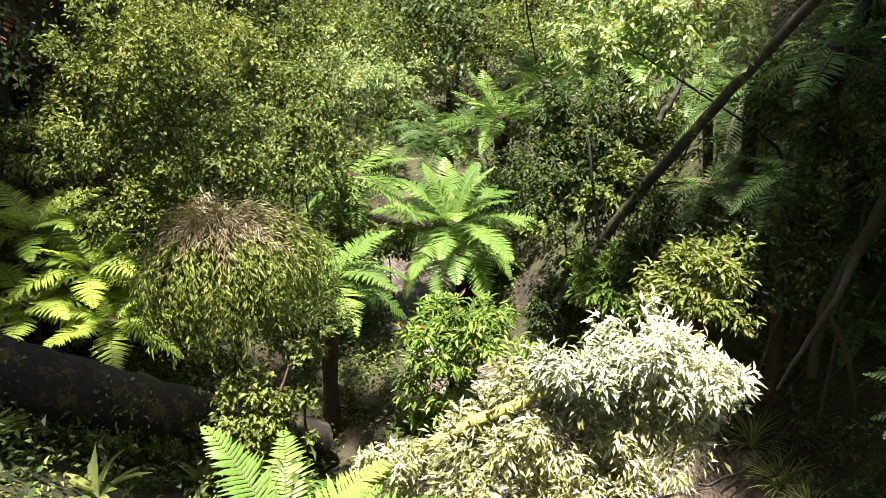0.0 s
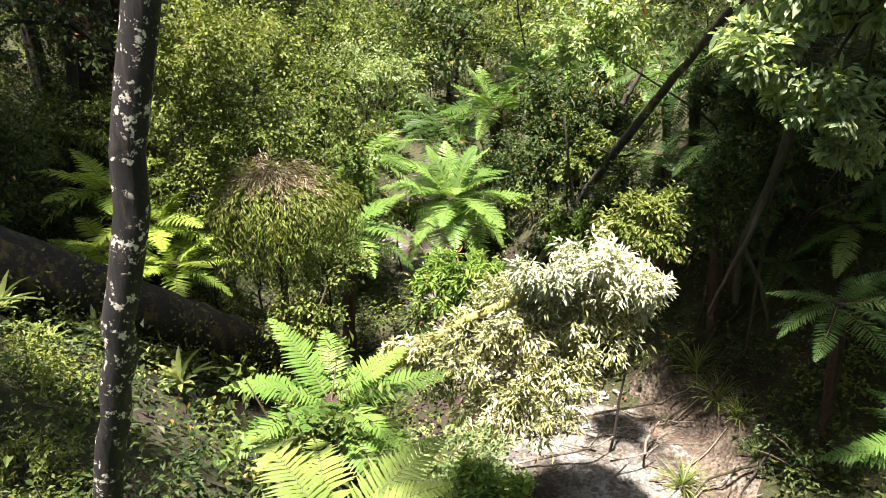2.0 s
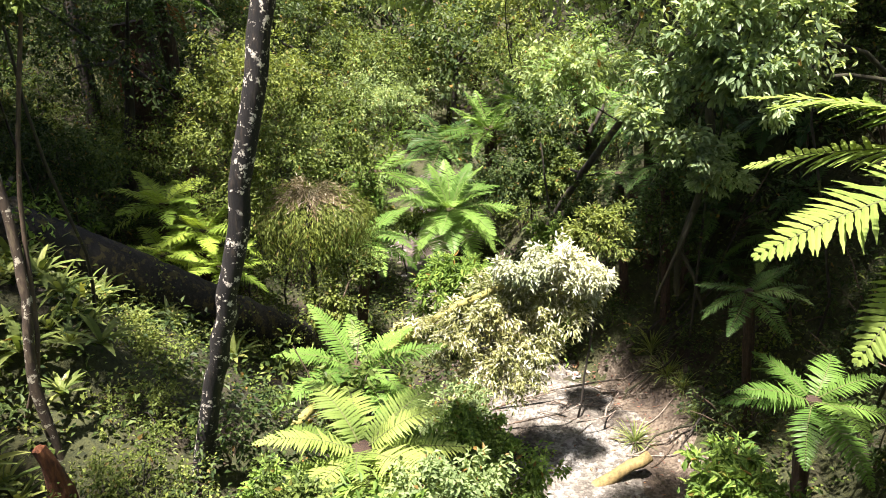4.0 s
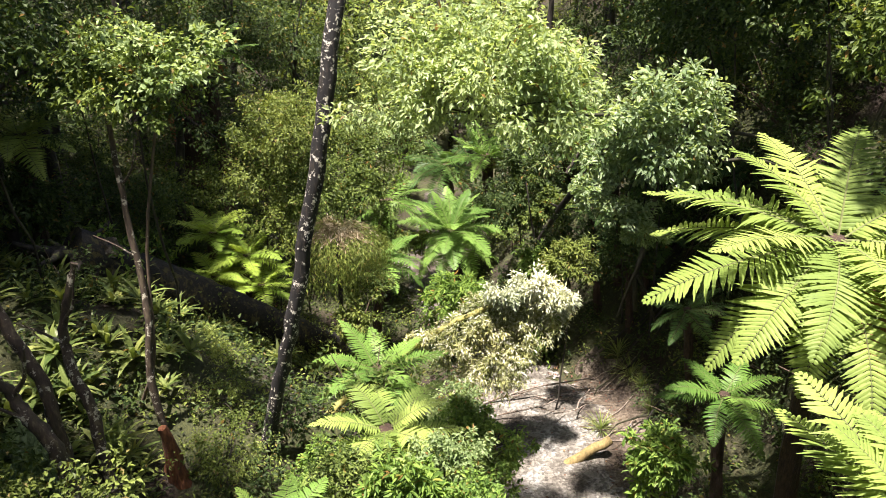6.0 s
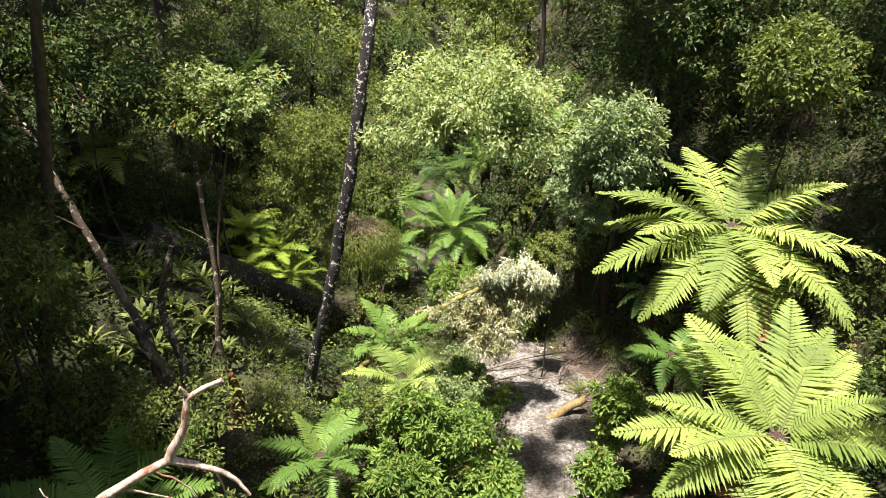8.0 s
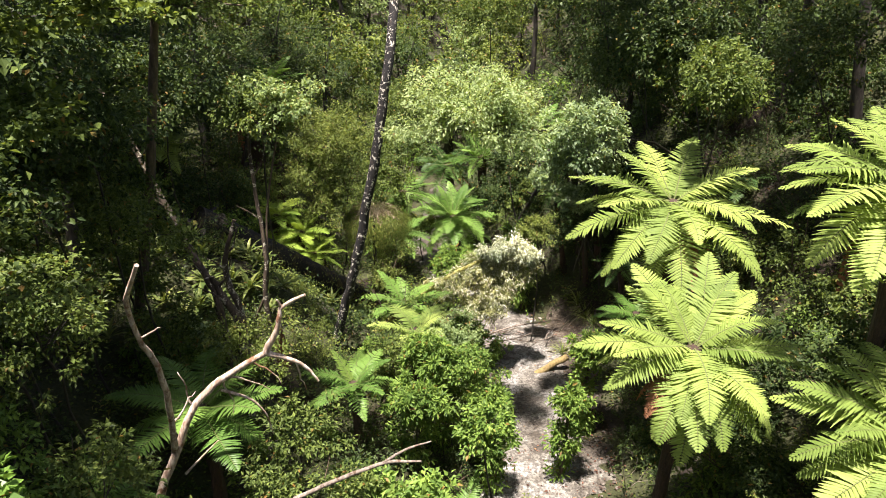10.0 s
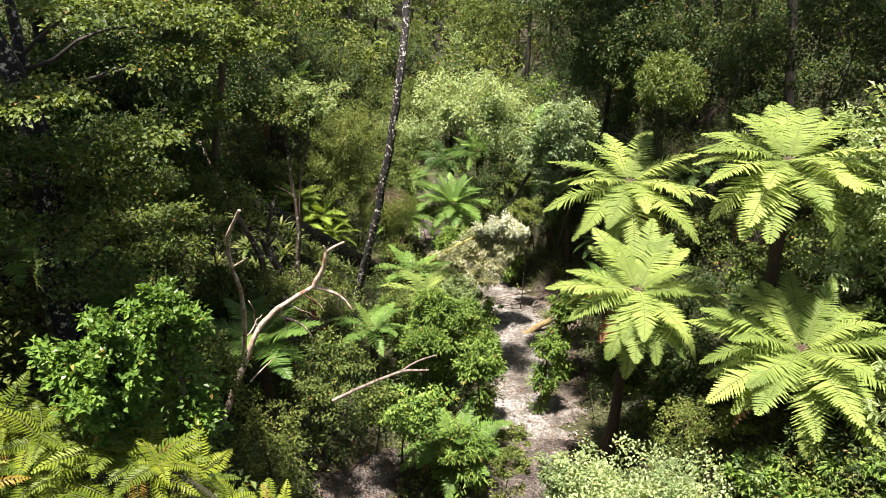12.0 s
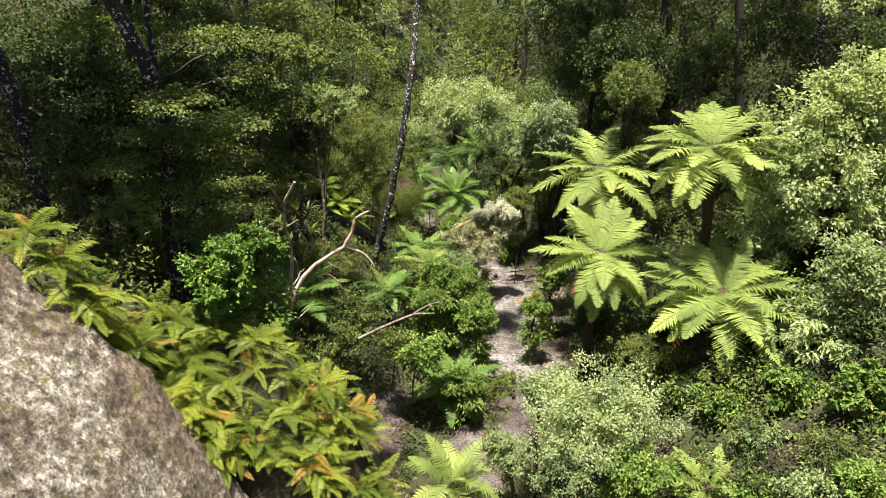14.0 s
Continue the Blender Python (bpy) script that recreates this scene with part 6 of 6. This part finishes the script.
for y in np.arange(-35, -17.5, 5.0):      # lower gully
    for x in (-14.0, -1.5, 2.2, 6.0, 9.8, 13.6):
        if x > -10 or y < -25:
            spots.append((x + rng.uniform(-1, 1), y + rng.uniform(-1, 1), rng.uniform(0.7, 0.95)))
for x, y, s in spots:
    if -13 < y < 26 and -5 < x < 3.6:
        continue
    k = int(rng.choice(5, p=[0.3, 0.25, 0.15, 0.2, 0.1] if y > 18 else [0.25, 0.6, 0.05, 0.1, 0.0]))
    if s > 0.6 and -7 < y < 20:
        k = 5 if k in (1, 2) else 6
    m = Matrix.LocRotScale((x, y, on_ground(x, y) - (1.2 if s < 0.6 else 0.0)), Euler((rng.uniform(-0.06, 0.06), rng.uniform(-0.06, 0.06), rng.uniform(0, 6.28))), (s, s, s * rng.uniform(0.85, 1.1)))
    if not used[k]:
        MODELS[k].matrix_basis, used[k] = m, True
    else:
        c = copy_thing(MODELS[k], Matrix())
        c.matrix_basis = m

# ---- thickets on the banks ----
BUSHES = []
for k, (lm, leaf, wide, tone) in enumerate(((LEAF_MID, 0.085, 0.5, "green"), (LEAF_DARK, 0.09, 0.5, "dark green"), (LEAF_OLIVE, 0.065, 0.5, "olive green"), (LEAF_DARK, 0.075, 0.45, "deep green"), (LEAF_FRESH, 0.1, 0.4, "fresh green"))):
    rng = np.random.default_rng(70 + k)
    bush = thing("thicket_shrub", (0, 150 + 4 * k, 0), tone + " leafy shrub of the thicket", "shrub", "low shrubs of the thicket")
    blocks, c = crown_blocks(rng, (0.75, 0.75, 0.6), 36, 21, leaf * 1.07, wide, 0.35, 0.05, clump=0.34)
    wood = []
    for e in c[:4]:
        wood += tube_blocks(bent((0, 0, -0.1), e * 0.9 + np.array([0, 0, 0.62]), 5, 0.05, 0.04, rng), np.linspace(0.022, 0.006, 5), 4, 0)
    part("trunk", arrays_mesh("trunk", wood, [BARK_BROWN], True), bush)
    part("crown", arrays_mesh("crown", blocks, [lm]), bush).location = (0, 0, 0.62)
    BUSHES.append(bush)
rng = np.random.default_rng(71)
used = [False] * len(BUSHES)
near = [(gx0, gy0, 1.14) for gy0 in np.arange(-13, 19, 1.5) for gx0 in np.arange(-12, 12, 1.5)]
wall = [(gx0, gy0, 1.35) for gy0 in np.arange(-1, 10, 1.25) for gx0 in np.arange(6.4, 11.5, 1.3)]
distant = [(gx0, gy0, 2.1) for gy0 in np.arange(19, 36, 2.4) for gx0 in np.arange(-13, 14, 2.3)]
for gx0, gy0, grow in near + wall + distant:
    x, y = gx0 + rng.uniform(-0.5, 0.5) * grow, gy0 + rng.uniform(-0.5, 0.5) * grow
    far = abs(x - np.interp(y, MID_Y, MID_X)) - np.interp(y, MID_Y, HALF)
    if -9.5 < y < -2.6 and abs(x - np.interp(y, SIDE[0], SIDE[1])) < 1.0:
        continue
    if far < 0.4 or (y < -9 and -5.4 < x < -1.2) or rng.uniform() < 0.06:
        continue
    if (-3.4 < x < 1.5 and 5.0 < y < 10.5) or (-5.2 < x < -1.6 and 3.0 < y < 8.8):      # open hollow round the log
        continue
    if -8.8 < x < -3.6 and -1 < y < 6.5 and rng.uniform() < 0.65:      # strap-leaved plants grow here
        continue
    if 2 < x < 4.6 and 2.5 < y < 8.2:      # bare soil at the foot of the wall
        continue
    s = grow * rng.uniform(0.55, 1.15) * min(1.0, 0.6 + 0.2 * far)
    k = int(rng.choice(5, p=[0.25, 0.3, 0.15, 0.2, 0.1])) if grow != 1.35 else 1 + 2 * int(rng.integers(2))
    m = Matrix.LocRotScale((x, y, on_ground(x, y)), Euler((0, 0, rng.uniform(0, 6.28))), (s, s, s * rng.uniform(0.7, 1.15)))
    if not used[k]:
        BUSHES[k].matrix_basis, used[k] = m, True
    else:
        c = copy_thing(BUSHES[k], Matrix())
        c.matrix_basis = m
        if grow > 2:
            c.name = "slope_shrub"
            tagged(c, "broad leafy shrub high on the far slope", "shrub", "shrubs of the far slope")

# ---- undergrowth ----


def undergrowth(name, lm, label, count, per, leaf, wide, box, tall, seed, fresh=0.0):
    """Low leaves over the banks, thin near the gravel."""
    rng = np.random.default_rng(seed)
    x, y = rng.uniform(box[0], box[1], count), rng.uniform(box[2], box[3], count)
    far = np.abs(x - np.interp(y, MID_Y, MID_X)) - np.interp(y, MID_Y, HALF)
    keep = (rng.uniform(0, 1, count) < np.clip(0.15 + far / 0.6, 0, 1)) & (far > -0.25)
    keep &= ~((y > -9.5) & (y < -2.6) & (np.abs(x - np.interp(y, SIDE[0], SIDE[1])) < 0.6 + 0.3 * rng.uniform(0, 1, count)))
    keep &= ~((y < -11.6) & (x < -1.5)) & ~((x > 1.5) & (x < 4.2) & (y > 2.8) & (y < 8))
    keep &= np.sin(x * 1.7 + seed) * np.cos(y * 1.3 + seed * 2) + rng.normal(size=count) * 0.4 > -0.35
    x, y = x[keep], y[keep]
    z = ground_height(x, y)
    i = np.repeat(np.arange(len(x)), per)
    h = rng.uniform(0, 1, len(i)) ** 1.3 * tall
    sp = rng.normal(size=(len(i), 2)) * (0.06 + 0.1 * h[:, None] / tall)
    at = np.stack([x[i] + sp[:, 0], y[i] + sp[:, 1], z[i] + h + 0.02], 1)
    way = unit(np.concatenate([rng.normal(size=(len(i), 2)), rng.normal(size=(len(i), 1)) * 0.4 - 0.1], 1))
    up = unit(np.array([0, 0, 1.0]) + rng.normal(size=(len(i), 3)) * 0.35)
    s = leaf * rng.uniform(0.6, 1.3, len(i))
    v, f = leaf_block(at, way, up, s, s * wide)
    return tagged(new(name, arrays_mesh(name, [(v, f, 0)], [lm])), label, "undergrowth", kind="stuff")


undergrowth("undergrowth", LEAF_DARK, "dark low leaves covering the slopes", 8000, 14, 0.105, 0.5, (-15, 13, -11, 20), 0.45, 5)
undergrowth("undergrowth", LEAF_MID, "green low leaves covering the slopes", 5500, 12, 0.095, 0.55, (-15, 13, -13, 24), 0.5, 6)
undergrowth("undergrowth", LEAF_OLIVE, "olive low leaves covering the slopes", 3500, 12, 0.085, 0.5, (-15, 8, -11, 20), 0.5, 7)

# ---- stones ----
rng = np.random.default_rng(8)
blocks = []
for k in range(1500):
    y = rng.uniform(-3, 18)
    u = rng.uniform(-1.1, 1.1)
    x = float(np.interp(y, MID_Y, MID_X) + u * np.interp(y, MID_Y, HALF))
    s = 0.025 + 0.05 * rng.uniform(0, 1) ** 3
    v = ico_v * s * rng.uniform(0.6, 1.2, 3) * np.array([1, 1, 0.6]) * (1 + 0.12 * rng.normal(size=(len(ico_v), 1)))
    blocks.append((v + np.array([x, y, on_ground(x, y) + 0.04]), ico_f, 0))
tagged(new("stones", arrays_mesh("stones", blocks, [STONE], False)), "small grey stones strewn over the bed", "stones", kind="stuff")

# ---- litter ----
rng = np.random.default_rng(9)
y = rng.uniform(-9, 12, 5200)
u = rng.uniform(-1.15, 1.15, 5200)
x = np.interp(y, MID_Y, MID_X) + u * np.interp(y, MID_Y, HALF)
keep = (rng.uniform(0, 1, 5200) < 0.12 + 0.45 * (y < 1) + 0.9 * np.abs(u) ** 3)
side = (y < -2.6) & (rng.uniform(0, 1, 5200) < 0.8)
x = np.where(side, np.interp(y, SIDE[0], SIDE[1]) + u * 0.9, x)
keep |= side
x, y = x[keep], y[keep]
at = np.stack([x, y, ground_height(x, y) + 0.07], 1)
way = np.concatenate([rng.normal(size=(len(x), 2)), rng.normal(size=(len(x), 1)) * 0.15], 1)
size = rng.uniform(0.04, 0.11, len(x))
v, f = leaf_block(at, way, np.array([[0, 0, 1.0]]) + rng.normal(size=at.shape) * 0.3, size, size * 0.45)
tagged(new("leaf_litter", arrays_mesh("leaf_litter", [(v, f, 0)], [FERN_LITTER])), "brown fallen leaves strewn over the gravel", "leaf litter", kind="stuff")
